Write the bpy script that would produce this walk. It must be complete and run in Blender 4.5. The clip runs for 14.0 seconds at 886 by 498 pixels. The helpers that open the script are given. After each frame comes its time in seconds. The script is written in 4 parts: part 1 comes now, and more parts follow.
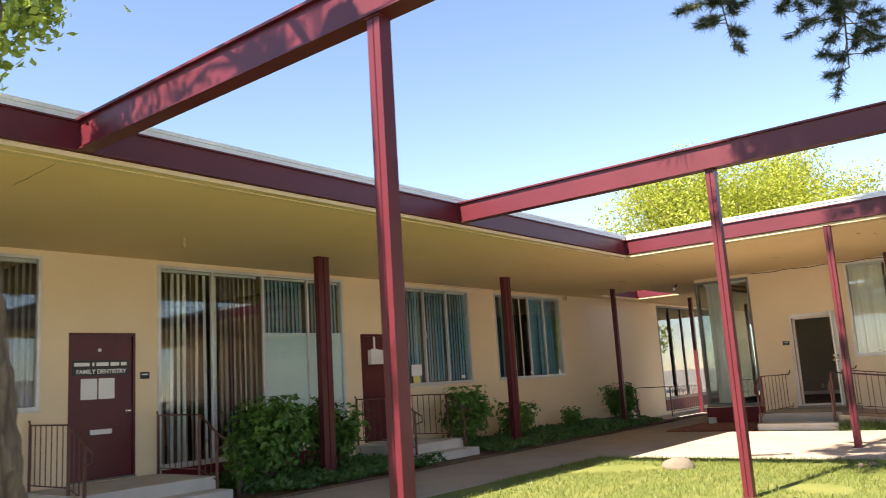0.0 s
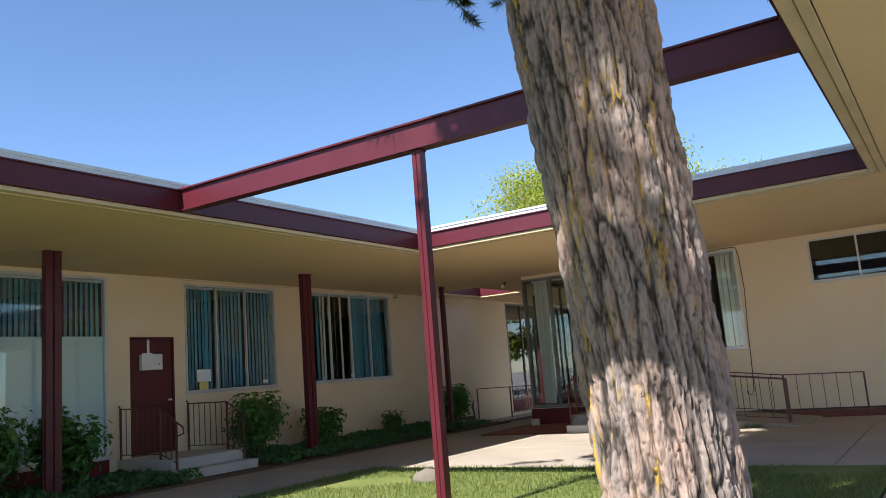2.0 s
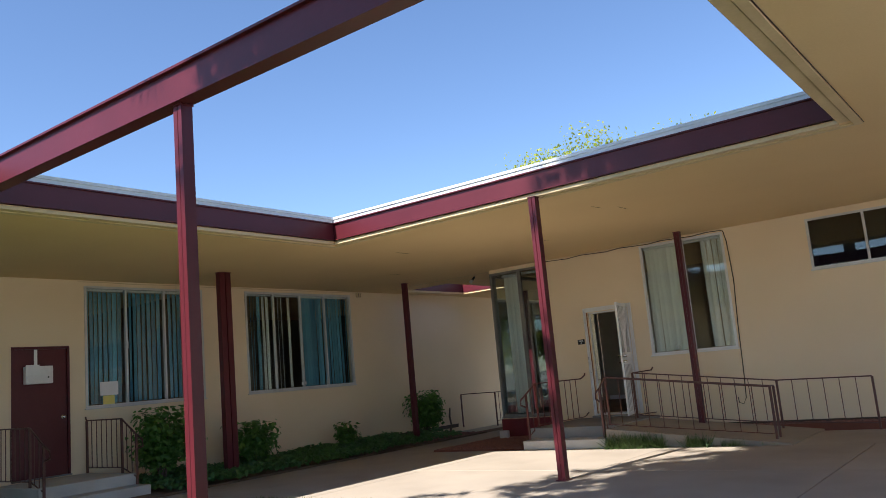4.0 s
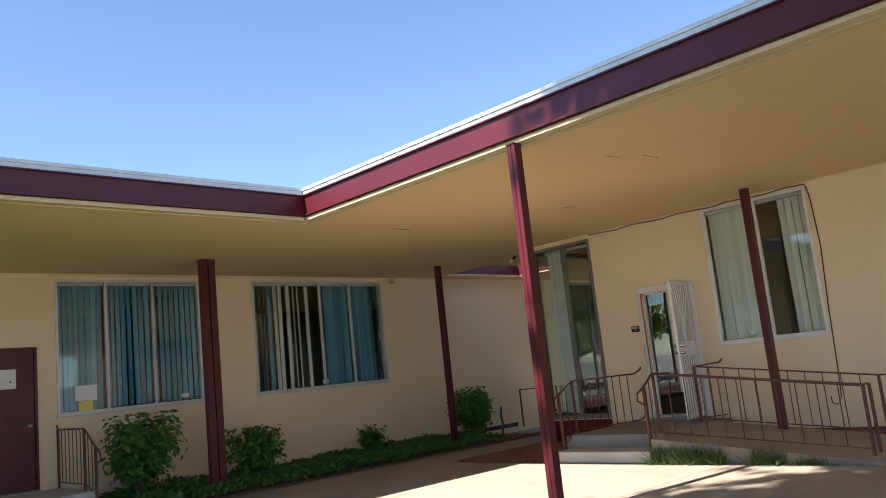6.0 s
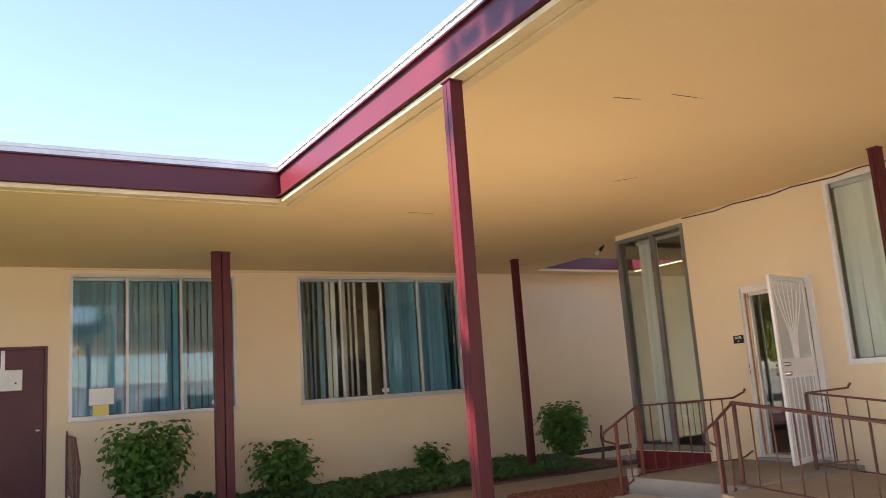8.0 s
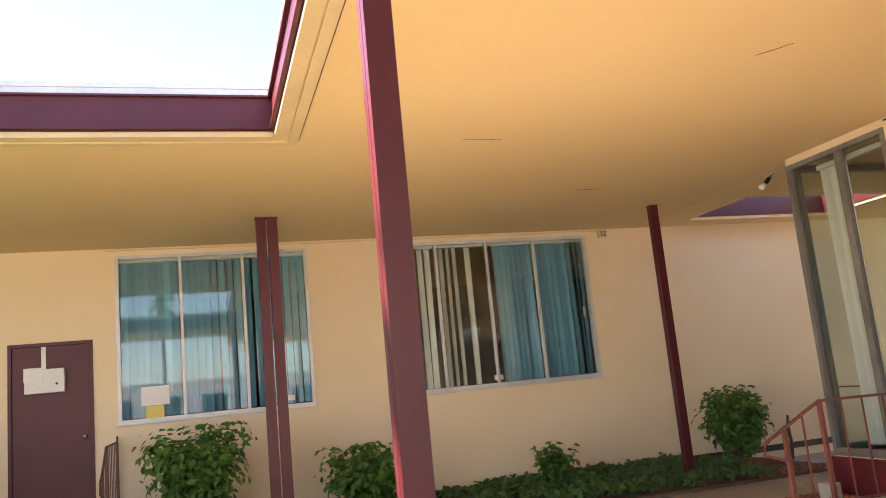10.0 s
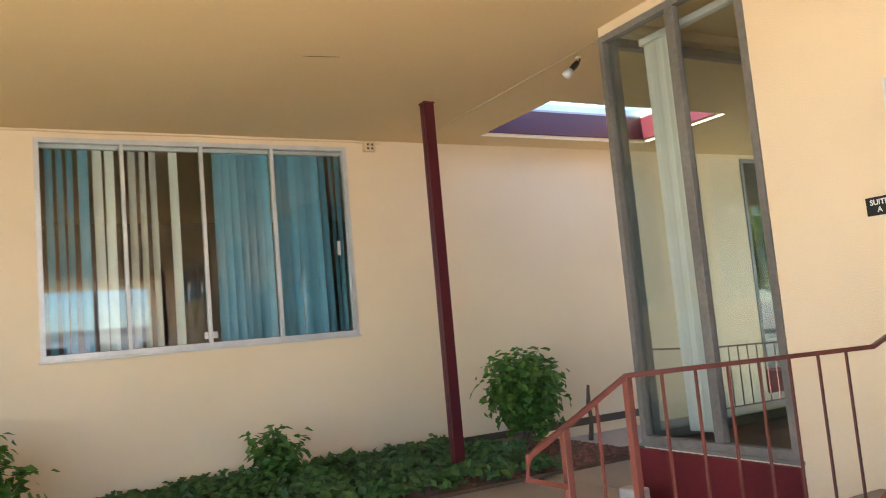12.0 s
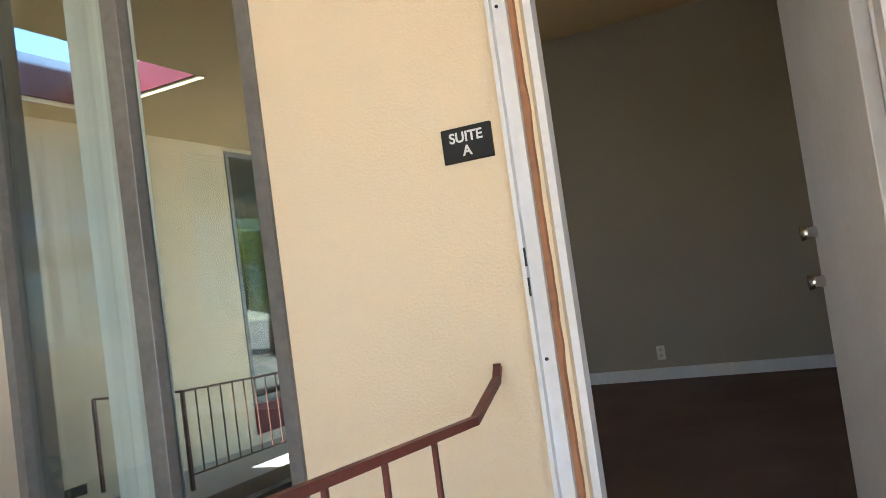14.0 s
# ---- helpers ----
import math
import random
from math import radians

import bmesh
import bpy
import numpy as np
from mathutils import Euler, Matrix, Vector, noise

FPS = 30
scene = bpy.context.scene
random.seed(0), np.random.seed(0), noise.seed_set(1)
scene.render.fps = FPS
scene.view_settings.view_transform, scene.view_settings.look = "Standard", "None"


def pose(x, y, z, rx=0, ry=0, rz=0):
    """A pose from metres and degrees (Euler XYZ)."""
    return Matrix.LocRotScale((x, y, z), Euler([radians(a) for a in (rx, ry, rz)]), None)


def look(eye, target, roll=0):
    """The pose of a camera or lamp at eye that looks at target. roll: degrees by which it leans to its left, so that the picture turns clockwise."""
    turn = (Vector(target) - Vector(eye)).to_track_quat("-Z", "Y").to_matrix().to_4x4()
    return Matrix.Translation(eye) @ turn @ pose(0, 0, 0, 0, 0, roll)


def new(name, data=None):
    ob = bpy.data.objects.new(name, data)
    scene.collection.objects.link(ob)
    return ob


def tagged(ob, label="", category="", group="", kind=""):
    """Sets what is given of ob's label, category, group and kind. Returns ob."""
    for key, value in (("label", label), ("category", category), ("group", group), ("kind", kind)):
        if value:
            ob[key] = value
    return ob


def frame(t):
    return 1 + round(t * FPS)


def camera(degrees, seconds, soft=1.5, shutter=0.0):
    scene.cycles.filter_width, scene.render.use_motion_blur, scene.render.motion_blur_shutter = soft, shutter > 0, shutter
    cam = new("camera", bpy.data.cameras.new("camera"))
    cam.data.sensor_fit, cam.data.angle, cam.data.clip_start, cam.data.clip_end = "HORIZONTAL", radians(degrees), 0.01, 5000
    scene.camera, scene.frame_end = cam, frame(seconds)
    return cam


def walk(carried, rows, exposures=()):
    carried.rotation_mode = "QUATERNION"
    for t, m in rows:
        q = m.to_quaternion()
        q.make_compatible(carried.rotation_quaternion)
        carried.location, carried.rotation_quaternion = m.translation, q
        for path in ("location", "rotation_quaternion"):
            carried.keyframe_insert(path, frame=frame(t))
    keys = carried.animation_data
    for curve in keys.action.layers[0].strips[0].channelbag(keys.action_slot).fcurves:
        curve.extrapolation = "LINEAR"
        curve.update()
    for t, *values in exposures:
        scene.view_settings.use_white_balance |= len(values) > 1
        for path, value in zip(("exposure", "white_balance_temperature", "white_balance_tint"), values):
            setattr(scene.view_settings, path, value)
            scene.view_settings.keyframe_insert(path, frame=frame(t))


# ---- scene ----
cam = camera(58.4, 14.0, soft=0.8, shutter=0.1)
PATH = [
    (0, (0.460, -0.184, 1.409), (-0.765, 1.362, 1.739), -3.6),
    (0.5, (0.719, 0.454, 1.381), (-0.354, 2.098, 1.766), -2.8),
    (1, (0.949, 0.960, 1.374), (-0.092, 2.627, 1.743), -1.6),
    (1.5, (1.321, 1.517, 1.372), (0.318, 3.214, 1.705), -1.4),
    (2, (1.758, 2.121, 1.330), (0.698, 3.787, 1.644), -4.5),
    (2.5, (2.109, 2.766, 1.356), (0.958, 4.380, 1.619), -4.8),
    (3, (2.372, 3.547, 1.385), (1.274, 5.191, 1.693), -5.0),
    (3.2, (2.416, 3.857, 1.364), (1.313, 5.497, 1.667), -5.2),
    (5.3, (2.399, 6.871, 1.376), (1.062, 8.317, 1.730), -5.2),
    (5.5, (2.350, 7.143, 1.399), (0.997, 8.573, 1.751), -5.7),
    (6, (2.224, 7.915, 1.383), (0.821, 9.305, 1.696), -6.0),
    (6.5, (2.070, 8.703, 1.369), (0.629, 10.074, 1.580), -3.9),
    (7, (2.012, 9.444, 1.403), (0.541, 10.768, 1.690), -3.8),
    (7.5, (1.942, 10.257, 1.430), (0.388, 11.478, 1.740), -3.1),
    (8, (1.840, 10.984, 1.443), (0.148, 11.991, 1.791), -4.1),
    (8.2, (1.736, 11.240, 1.437), (-0.006, 12.155, 1.794), -4.2),
    (10.3, (-0.401, 13.465, 1.505), (-2.287, 14.041, 1.835), -5.6),
    (10.5, (-0.642, 13.670, 1.504), (-2.516, 14.272, 1.855), -5.5),
    (10.8, (-0.976, 13.951, 1.511), (-2.842, 14.556, 1.903), -5.0),
    (11, (-1.182, 14.120, 1.457), (-3.045, 14.726, 1.861), -5.6),
    (11.5, (-1.866, 14.740, 1.416), (-3.690, 15.474, 1.782), -5.3),
    (12, (-2.476, 15.276, 1.368), (-4.219, 16.237, 1.566), -5.1),
    (12.1, (-2.590, 15.409, 1.363), (-4.309, 16.419, 1.525), -5.4),
    (12.5, (-3.048, 15.766, 1.328), (-4.593, 17.033, 1.400), -7.1),
    (13, (-3.520, 16.163, 1.289), (-4.832, 17.671, 1.367), -9.4),
    (13.5, (-3.890, 16.787, 1.313), (-4.911, 18.505, 1.395), -10.4),
    (14, (-4.133, 17.257, 1.400), (-4.990, 19.061, 1.510), -7.8),
]
EXPOSURES = [(0.0, 2.05, 7100, 19), (0.3, 1.6, 6400, 14), (0.6, 1.3, 5800, 12), (3.0, 1.3, 6000, 13), (5.5, 1.5, 6050, 14), (6.5, 1.95, 6450, 18), (7.5, 2.42, 6900, 22), (8.2, 2.52, 6950, 22), (10.3, 3.1, 7600, 24), (11.0, 3.2, 7800, 25), (12.0, 3.5, 6350, 15), (12.5, 3.65, 5850, 14), (13.5, 3.45, 5800, 13), (14.0, 3.4, 5850, 13)]
walk(cam, [(t, look(eye, target, roll)) for t, eye, target, roll in PATH], EXPOSURES)

# ---- world and sun ----
world = bpy.data.worlds.new("sky")
scene.world = world
world.use_nodes = True
wn, wl = world.node_tree.nodes, world.node_tree.links
sky = wn.new("ShaderNodeTexSky")
sky.sky_type, sky.sun_disc = "NISHITA", False
SUN_WAY = Vector((0.11, 0.95, -1.07)).normalized()      # the way the sunlight travels
sky.sun_elevation = math.asin(-SUN_WAY.z)
sky.sun_rotation = math.atan2(-SUN_WAY.x, -SUN_WAY.y)
sky.air_density, sky.dust_density, sky.ozone_density = 0.95, 0.0, 3.4
wl.new(sky.outputs[0], wn["Background"].inputs[0])
wn["Background"].inputs[1].default_value = 0.08
sun = new("sun", bpy.data.lights.new("sun", "SUN"))
sun.data.energy, sun.data.angle, sun.data.color = 4.6, radians(0.53), (1.0, 0.93, 0.82)
sun.matrix_world = look((0, -20, 30), Vector((0, -20, 30)) + SUN_WAY)


# ---- materials ----
def nodes_of(name):
    m = bpy.data.materials.new(name)
    m.use_nodes = True
    return m, m.node_tree.nodes, m.node_tree.links, m.node_tree.nodes["Principled BSDF"]


def rgba(c):
    return (*c, 1.0)


def surface(name, base, other, rough=0.8, grain=60.0, patch=1.5, bump=0.3, metal=0.0, spread=0.5, random_tint=0.0, depth=0.004, spec=0.4):
    """A surface of two colours mixed at a large and a small scale, with fine relief."""
    m, n, l, p = nodes_of(name)
    tc = n.new("ShaderNodeTexCoord")
    big, small = n.new("ShaderNodeTexNoise"), n.new("ShaderNodeTexNoise")
    big.inputs["Scale"].default_value, big.inputs["Detail"].default_value = patch, 5
    small.inputs["Scale"].default_value, small.inputs["Detail"].default_value = grain, 4
    l.new(tc.outputs["Object"], big.inputs["Vector"]), l.new(tc.outputs["Object"], small.inputs["Vector"])
    add = n.new("ShaderNodeMath")
    add.operation = "MULTIPLY_ADD"
    l.new(small.outputs["Fac"], add.inputs[0])
    add.inputs[1].default_value = 0.45
    l.new(big.outputs["Fac"], add.inputs[2])
    ramp = n.new("ShaderNodeMapRange")
    ramp.inputs["From Min"].default_value, ramp.inputs["From Max"].default_value = 0.72 - spread * 0.5, 0.72 + spread * 0.5
    l.new(add.outputs[0], ramp.inputs["Value"])
    mix = n.new("ShaderNodeMix")
    mix.data_type = "RGBA"
    mix.inputs["A"].default_value, mix.inputs["B"].default_value = rgba(base), rgba(other)
    l.new(ramp.outputs[0], mix.inputs["Factor"])
    out = mix.outputs["Result"]
    if random_tint:
        info, hsv, mr = n.new("ShaderNodeObjectInfo"), n.new("ShaderNodeHueSaturation"), n.new("ShaderNodeMapRange")
        l.new(info.outputs["Random"], mr.inputs["Value"])
        mr.inputs["To Min"].default_value, mr.inputs["To Max"].default_value = 1 - random_tint, 1 + random_tint
        l.new(mr.outputs[0], hsv.inputs["Value"]), l.new(out, hsv.inputs["Color"])
        out = hsv.outputs["Color"]
    l.new(out, p.inputs["Base Color"])
    p.inputs["Roughness"].default_value, p.inputs["Metallic"].default_value = rough, metal
    p.inputs["Specular IOR Level"].default_value = spec
    if bump:
        b = n.new("ShaderNodeBump")
        b.inputs["Strength"].default_value, b.inputs["Distance"].default_value = bump, depth
        l.new(small.outputs["Fac"], b.inputs["Height"]), l.new(b.outputs[0], p.inputs["Normal"])
    return m


def glass_material(name, tint, boost=1.0):
    m, n, l, p = nodes_of(name)
    n.remove(p)
    tr, gl, lw, mx, wob, bump = (n.new("ShaderNodeBsdfTransparent"), n.new("ShaderNodeBsdfGlossy"), n.new("ShaderNodeLayerWeight"),
                                 n.new("ShaderNodeMixShader"), n.new("ShaderNodeTexNoise"), n.new("ShaderNodeBump"))
    tr.inputs[0].default_value = rgba(tint)
    gl.inputs["Roughness"].default_value = 0.0
    lw.inputs["Blend"].default_value = 0.5
    wob.inputs["Scale"].default_value, bump.inputs["Strength"].default_value, bump.inputs["Distance"].default_value = 1.3, 0.018, 0.02
    power, mul = n.new("ShaderNodeMath"), n.new("ShaderNodeMath")
    power.operation, power.inputs[1].default_value = "POWER", 4.0
    mul.operation, mul.use_clamp, mul.inputs[1].default_value, mul.inputs[2].default_value = "MULTIPLY_ADD", True, 0.8 * boost, 0.06 * boost
    l.new(wob.outputs["Fac"], bump.inputs["Height"]), l.new(bump.outputs[0], gl.inputs["Normal"])
    l.new(lw.outputs["Facing"], power.inputs[0]), l.new(power.outputs[0], mul.inputs[0]), l.new(mul.outputs[0], mx.inputs[0])
    l.new(tr.outputs[0], mx.inputs[1]), l.new(gl.outputs[0], mx.inputs[2])
    l.new(mx.outputs[0], n["Material Output"].inputs[0])
    return m


def leaf_material(name, a, b, through_light=0.35):
    m, n, l, p = nodes_of(name)
    geo, mix, tl, add = n.new("ShaderNodeNewGeometry"), n.new("ShaderNodeMix"), n.new("ShaderNodeBsdfTranslucent"), n.new("ShaderNodeMixShader")
    mix.data_type = "RGBA"
    mix.inputs["A"].default_value, mix.inputs["B"].default_value = rgba(a), rgba(b)
    l.new(geo.outputs["Random Per Island"], mix.inputs["Factor"])
    l.new(mix.outputs["Result"], p.inputs["Base Color"]), l.new(mix.outputs["Result"], tl.inputs[0])
    p.inputs["Roughness"].default_value = 0.45
    add.inputs[0].default_value = through_light
    l.new(p.outputs[0], add.inputs[1]), l.new(tl.outputs[0], add.inputs[2]), l.new(add.outputs[0], n["Material Output"].inputs[0])
    return m


STUCCO = surface("cream_stucco", (0.845, 0.695, 0.487), (0.76, 0.61, 0.41), 0.9, 110, 0.6, 0.7, spread=0.7, depth=0.004)
SOFFIT = surface("ochre_soffit_paint", (0.80, 0.61, 0.34), (0.72, 0.53, 0.285), 0.85, 45, 0.45, 0.3, spread=0.6)
TRIM = surface("cream_trim_paint", (0.72, 0.58, 0.36), (0.60, 0.47, 0.28), 0.7, 30, 2, 0.1)
MAROON = surface("maroon_steel_paint", (0.105, 0.014, 0.022), (0.072, 0.009, 0.014), 0.40, 35, 1.6, 0.12, spread=0.8)
MAROON_DOOR = surface("maroon_door_paint", (0.10, 0.012, 0.018), (0.075, 0.008, 0.013), 0.4, 40, 2, 0.08)
MAROON_BASE = surface("maroon_base_paint", (0.16, 0.012, 0.02), (0.10, 0.010, 0.014), 0.6, 25, 2, 0.2)
FLASHING = surface("white_metal_flashing", (0.72, 0.74, 0.76), (0.55, 0.57, 0.60), 0.45, 20, 1.5, 0.1, metal=0.2)
ROOFING = surface("gravel_roofing", (0.30, 0.29, 0.28), (0.42, 0.41, 0.39), 0.95, 50, 1, 0.5)
CONCRETE = surface("worn_concrete", (0.41, 0.345, 0.27), (0.29, 0.245, 0.19), 0.9, 60, 0.9, 0.4, spread=0.6, random_tint=0.05)
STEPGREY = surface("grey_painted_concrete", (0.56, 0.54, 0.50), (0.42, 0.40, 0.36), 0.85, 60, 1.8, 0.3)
# a darker grey than the steps, mottled at random
LANDING = surface("dark_grey_landing_concrete", (0.33, 0.31, 0.285), (0.23, 0.215, 0.195), 0.9, 55, 1.3, 0.4, spread=0.6)
SOIL = surface("dark_soil", (0.10, 0.065, 0.04), (0.17, 0.11, 0.075), 1.0, 45, 3, 0.8, depth=0.02)
LAVA = surface("red_lava_gravel", (0.20, 0.075, 0.05), (0.11, 0.04, 0.03), 0.95, 80, 3, 0.8, random_tint=0.3, depth=0.01)
TURF = surface("lawn_turf", (0.10, 0.14, 0.025), (0.19, 0.20, 0.05), 1.0, 50, 1.2, 0.8, depth=0.02)
EARTH = surface("dry_ground", (0.38, 0.35, 0.31), (0.45, 0.42, 0.37), 1.0, 12, 0.3, 0.3)
ALU = surface("white_aluminium_frame", (0.66, 0.66, 0.66), (0.52, 0.52, 0.52), 0.4, 30, 3, 0.05, metal=0.3)
GREYALU = surface("grey_aluminium_frame", (0.27, 0.26, 0.245), (0.15, 0.145, 0.135), 0.5, 30, 2.2, 0.1, metal=0.3)
WHITE = surface("white_paint", (0.82, 0.82, 0.82), (0.70, 0.69, 0.68), 0.5, 30, 2.5, 0.1)
RAWWOOD = surface("bare_split_wood", (0.42, 0.20, 0.10), (0.26, 0.12, 0.06), 0.8, 30, 4, 0.4)
IRON = surface("brown_iron_paint", (0.10, 0.040, 0.032), (0.15, 0.065, 0.05), 0.5, 60, 5, 0.15)
REDIRON = surface("red_iron_paint", (0.30, 0.075, 0.06), (0.20, 0.05, 0.042), 0.5, 60, 5, 0.15)
IRON_RED = surface("worn_red_brown_iron_paint", (0.19, 0.052, 0.040), (0.085, 0.034, 0.027), 0.5, 60, 2.2, 0.15, spread=0.5)
CARPET = surface("brown_carpet", (0.14, 0.098, 0.080), (0.19, 0.135, 0.11), 1.0, 120, 2, 0.6)
TAUPE = surface("taupe_wall_paint", (0.42, 0.365, 0.285), (0.37, 0.32, 0.25), 0.8, 60, 0.8, 0.1)
# the dimness of the rooms behind the glass is put into this wall colour
DIM = surface("unlit_room_tone", (0.20, 0.17, 0.14), (0.16, 0.135, 0.11), 0.9, 40, 0.8, 0.1)
TEAL = surface("teal_blind_fabric", (0.19, 0.45, 0.60), (0.13, 0.35, 0.49), 0.7, 60, 3, 0.1, random_tint=0.25)
PALEBLIND = surface("white_blind_vinyl", (0.88, 0.87, 0.82), (0.80, 0.79, 0.74), 0.6, 60, 3, 0.1, random_tint=0.12)
GREYBLIND = surface("grey_blind_vinyl", (0.34, 0.32, 0.30), (0.26, 0.245, 0.23), 0.6, 60, 3, 0.1, random_tint=0.3)
FROST = surface("frosted_film", (0.70, 0.86, 0.88), (0.66, 0.82, 0.85), 0.35, 30, 1, 0.0)
BLACK = surface("black_plastic", (0.012, 0.012, 0.012), (0.02, 0.02, 0.02), 0.35, 40, 4, 0.0)
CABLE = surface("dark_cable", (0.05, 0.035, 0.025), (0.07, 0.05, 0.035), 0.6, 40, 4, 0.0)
PAPER = surface("white_paper", (0.80, 0.80, 0.80), (0.74, 0.74, 0.74), 0.8, 40, 4, 0.0)
YELLOW = surface("yellow_paper", (0.78, 0.66, 0.20), (0.72, 0.60, 0.18), 0.8, 40, 4, 0.0)
CHROME = surface("chrome", (0.75, 0.74, 0.72), (0.65, 0.64, 0.62), 0.2, 40, 4, 0.0, metal=1.0)
GLASS = glass_material("window_glass", (0.90, 0.94, 0.93))
TINTGLASS = glass_material("tinted_window_glass", (0.55, 0.60, 0.60), 1.4)
LEAF = leaf_material("shrub_leaves", (0.05, 0.15, 0.024), (0.14, 0.30, 0.055), 0.4)
IVYLEAF = leaf_material("ivy_leaves", (0.035, 0.105, 0.026), (0.09, 0.21, 0.055))
ELMLEAF = leaf_material("elm_leaves", (0.15, 0.24, 0.035), (0.34, 0.42, 0.09), 0.45)
SPRINGLEAF = leaf_material("spring_tree_leaves", (0.20, 0.26, 0.02), (0.38, 0.41, 0.05), 0.5)
NEEDLE = leaf_material("pine_needles", (0.028, 0.05, 0.024), (0.085, 0.11, 0.045), 0.3)
BLADE = leaf_material("grass_blades", (0.10, 0.15, 0.025), (0.21, 0.24, 0.06), 0.4)
WEED = leaf_material("weed_blades", (0.04, 0.085, 0.02), (0.09, 0.15, 0.035), 0.3)
TWIG = surface("grey_twig_bark", (0.16, 0.12, 0.09), (0.09, 0.07, 0.055), 0.9, 60, 5, 0.5)


# ---- mesh helpers ----
def cuboid(bm, x0, y0, z0, x1, y1, z1):
    return bmesh.ops.create_cube(bm, size=1.0, matrix=Matrix.LocRotScale(((x0 + x1) / 2, (y0 + y1) / 2, (z0 + z1) / 2), None, (abs(x1 - x0), abs(y1 - y0), abs(z1 - z0))))["verts"]


def box(x0, y0, z0, x1, y1, z1, bevel=0.0, segments=1):
    bm = bmesh.new()
    cuboid(bm, x0, y0, z0, x1, y1, z1)
    if bevel:
        bmesh.ops.bevel(bm, geom=bm.edges[:], offset=bevel, segments=segments, affect="EDGES", profile=0.5)
    return bm


def boxes(*rows):
    bm = bmesh.new()
    for r in rows:
        cuboid(bm, *r)
    return bm


def tube(bm, points, radius, sides=6):
    """A round bar through the points; radius is one number or one for each point."""
    points = [Vector(p) for p in points]
    radii = radius if isinstance(radius, (list, tuple)) else [radius] * len(points)
    rings = []
    for i, p in enumerate(points):
        way = (points[min(i + 1, len(points) - 1)] - points[max(i - 1, 0)]).normalized()
        side = way.cross(Vector((0, 0, 1)) if abs(way.z) < 0.9 else Vector((1, 0, 0))).normalized()
        up = side.cross(way)
        rings.append([bm.verts.new(p + radii[i] * (math.cos(a) * side + math.sin(a) * up)) for a in [2 * math.pi * (k + 0.5) / sides for k in range(sides)]])
    for a, b in zip(rings, rings[1:]):
        for k in range(sides):
            bm.faces.new((a[k], a[(k + 1) % sides], b[(k + 1) % sides], b[k]))
    bm.faces.new(rings[0][::-1]), bm.faces.new(rings[-1])
    return bm


def bar(points, radius, sides=6):
    return tube(bmesh.new(), points, radius, sides)


def prism(outline, h):
    bm = bmesh.new()
    lo, hi = [bm.verts.new((x, y, 0)) for x, y in outline], [bm.verts.new((x, y, h)) for x, y in outline]
    for k in range(len(outline)):
        j = (k + 1) % len(outline)
        bm.faces.new((lo[k], lo[j], hi[j], hi[k]))
    bm.faces.new(lo[::-1]), bm.faces.new(hi)
    return bm


def mesh_of(name, bm, material, smooth=False):
    me = bpy.data.meshes.new(name)
    bmesh.ops.recalc_face_normals(bm, faces=bm.faces[:])
    bm.to_mesh(me)
    bm.free()
    me.materials.append(material)
    if smooth:
        me.polygons.foreach_set("use_smooth", [True] * len(me.polygons))
    return me


def part(name, bm, material, parent, label="", smooth=False):
    ob = new(name, mesh_of(name, bm, material, smooth))
    ob.parent = parent
    return tagged(ob, label)


def piece(name, mesh, parent, m=Matrix()):
    ob = new(name, mesh)
    ob.parent, ob.matrix_basis = parent, m
    return ob


def thing(name, label, category, m=Matrix(), group="", kind=""):
    ob = new(name)
    ob.empty_display_size = 0.2
    ob.matrix_basis = m
    return tagged(ob, label, category, group, kind)


def solid(name, bm, material, label, category="", kind="structure", m=Matrix(), smooth=False):
    ob = new(name, mesh_of(name, bm, material, smooth))
    ob.matrix_basis = m
    return tagged(ob, label, category, "", kind)


def wall_bm(u0, u1, z0, z1, thick, holes):
    """A wall along local x, its outer face at y = 0 and its body behind it, with holes (u0, u1, z0, z1)."""
    bm, u = bmesh.new(), u0
    for a, b, lo, hi in sorted(holes):
        if a > u:
            cuboid(bm, u, 0, z0, a, thick, z1)
        if lo > z0:
            cuboid(bm, a, 0, z0, b, thick, lo)
        if hi < z1:
            cuboid(bm, a, 0, hi, b, thick, z1)
        u = b
    if u < u1:
        cuboid(bm, u, 0, z0, u1, thick, z1)
    return bm


# ---- plan ----
WEST_X, NORTH_Y, SOFFIT_Z, FLOOR_Z = -10.51, 19.28, 3.535, 0.36
EDGE_W, EDGE_N, EDGE_E = -6.11, 13.73, 1.06      # roof edges round the court
CORNER_X = -6.985                                  # glazed corner of the suite
POST_X = -9.03
ON_WEST = lambda y, z=0.0: pose(WEST_X, y, z, 0, 0, 90)       # local x runs along +y, local y into the building
ON_NORTH = lambda x, z=0.0: pose(x, NORTH_Y, z)

# ---- setting ----
solid("ground", boxes((-400, -400, -0.30, 400, 400, -0.10)), EARTH, "wide dry asphalt and earth ground reaching the horizon", "ground")
WIN1, WIN2, WIN0 = (12.10, 14.47, 1.38, 3.44), (15.50, 18.58, 1.385, 3.45), (2.15, 4.79, 1.37, 3.45)
BIGWIN, DOORB, DOORC, FARWIN = (6.54, 10.46, 0.40, 3.46), (10.90, 11.83, FLOOR_Z, 2.425), (5.18, 6.17, FLOOR_Z, 2.405), (24.85, 30.0, 0.40, 3.48)
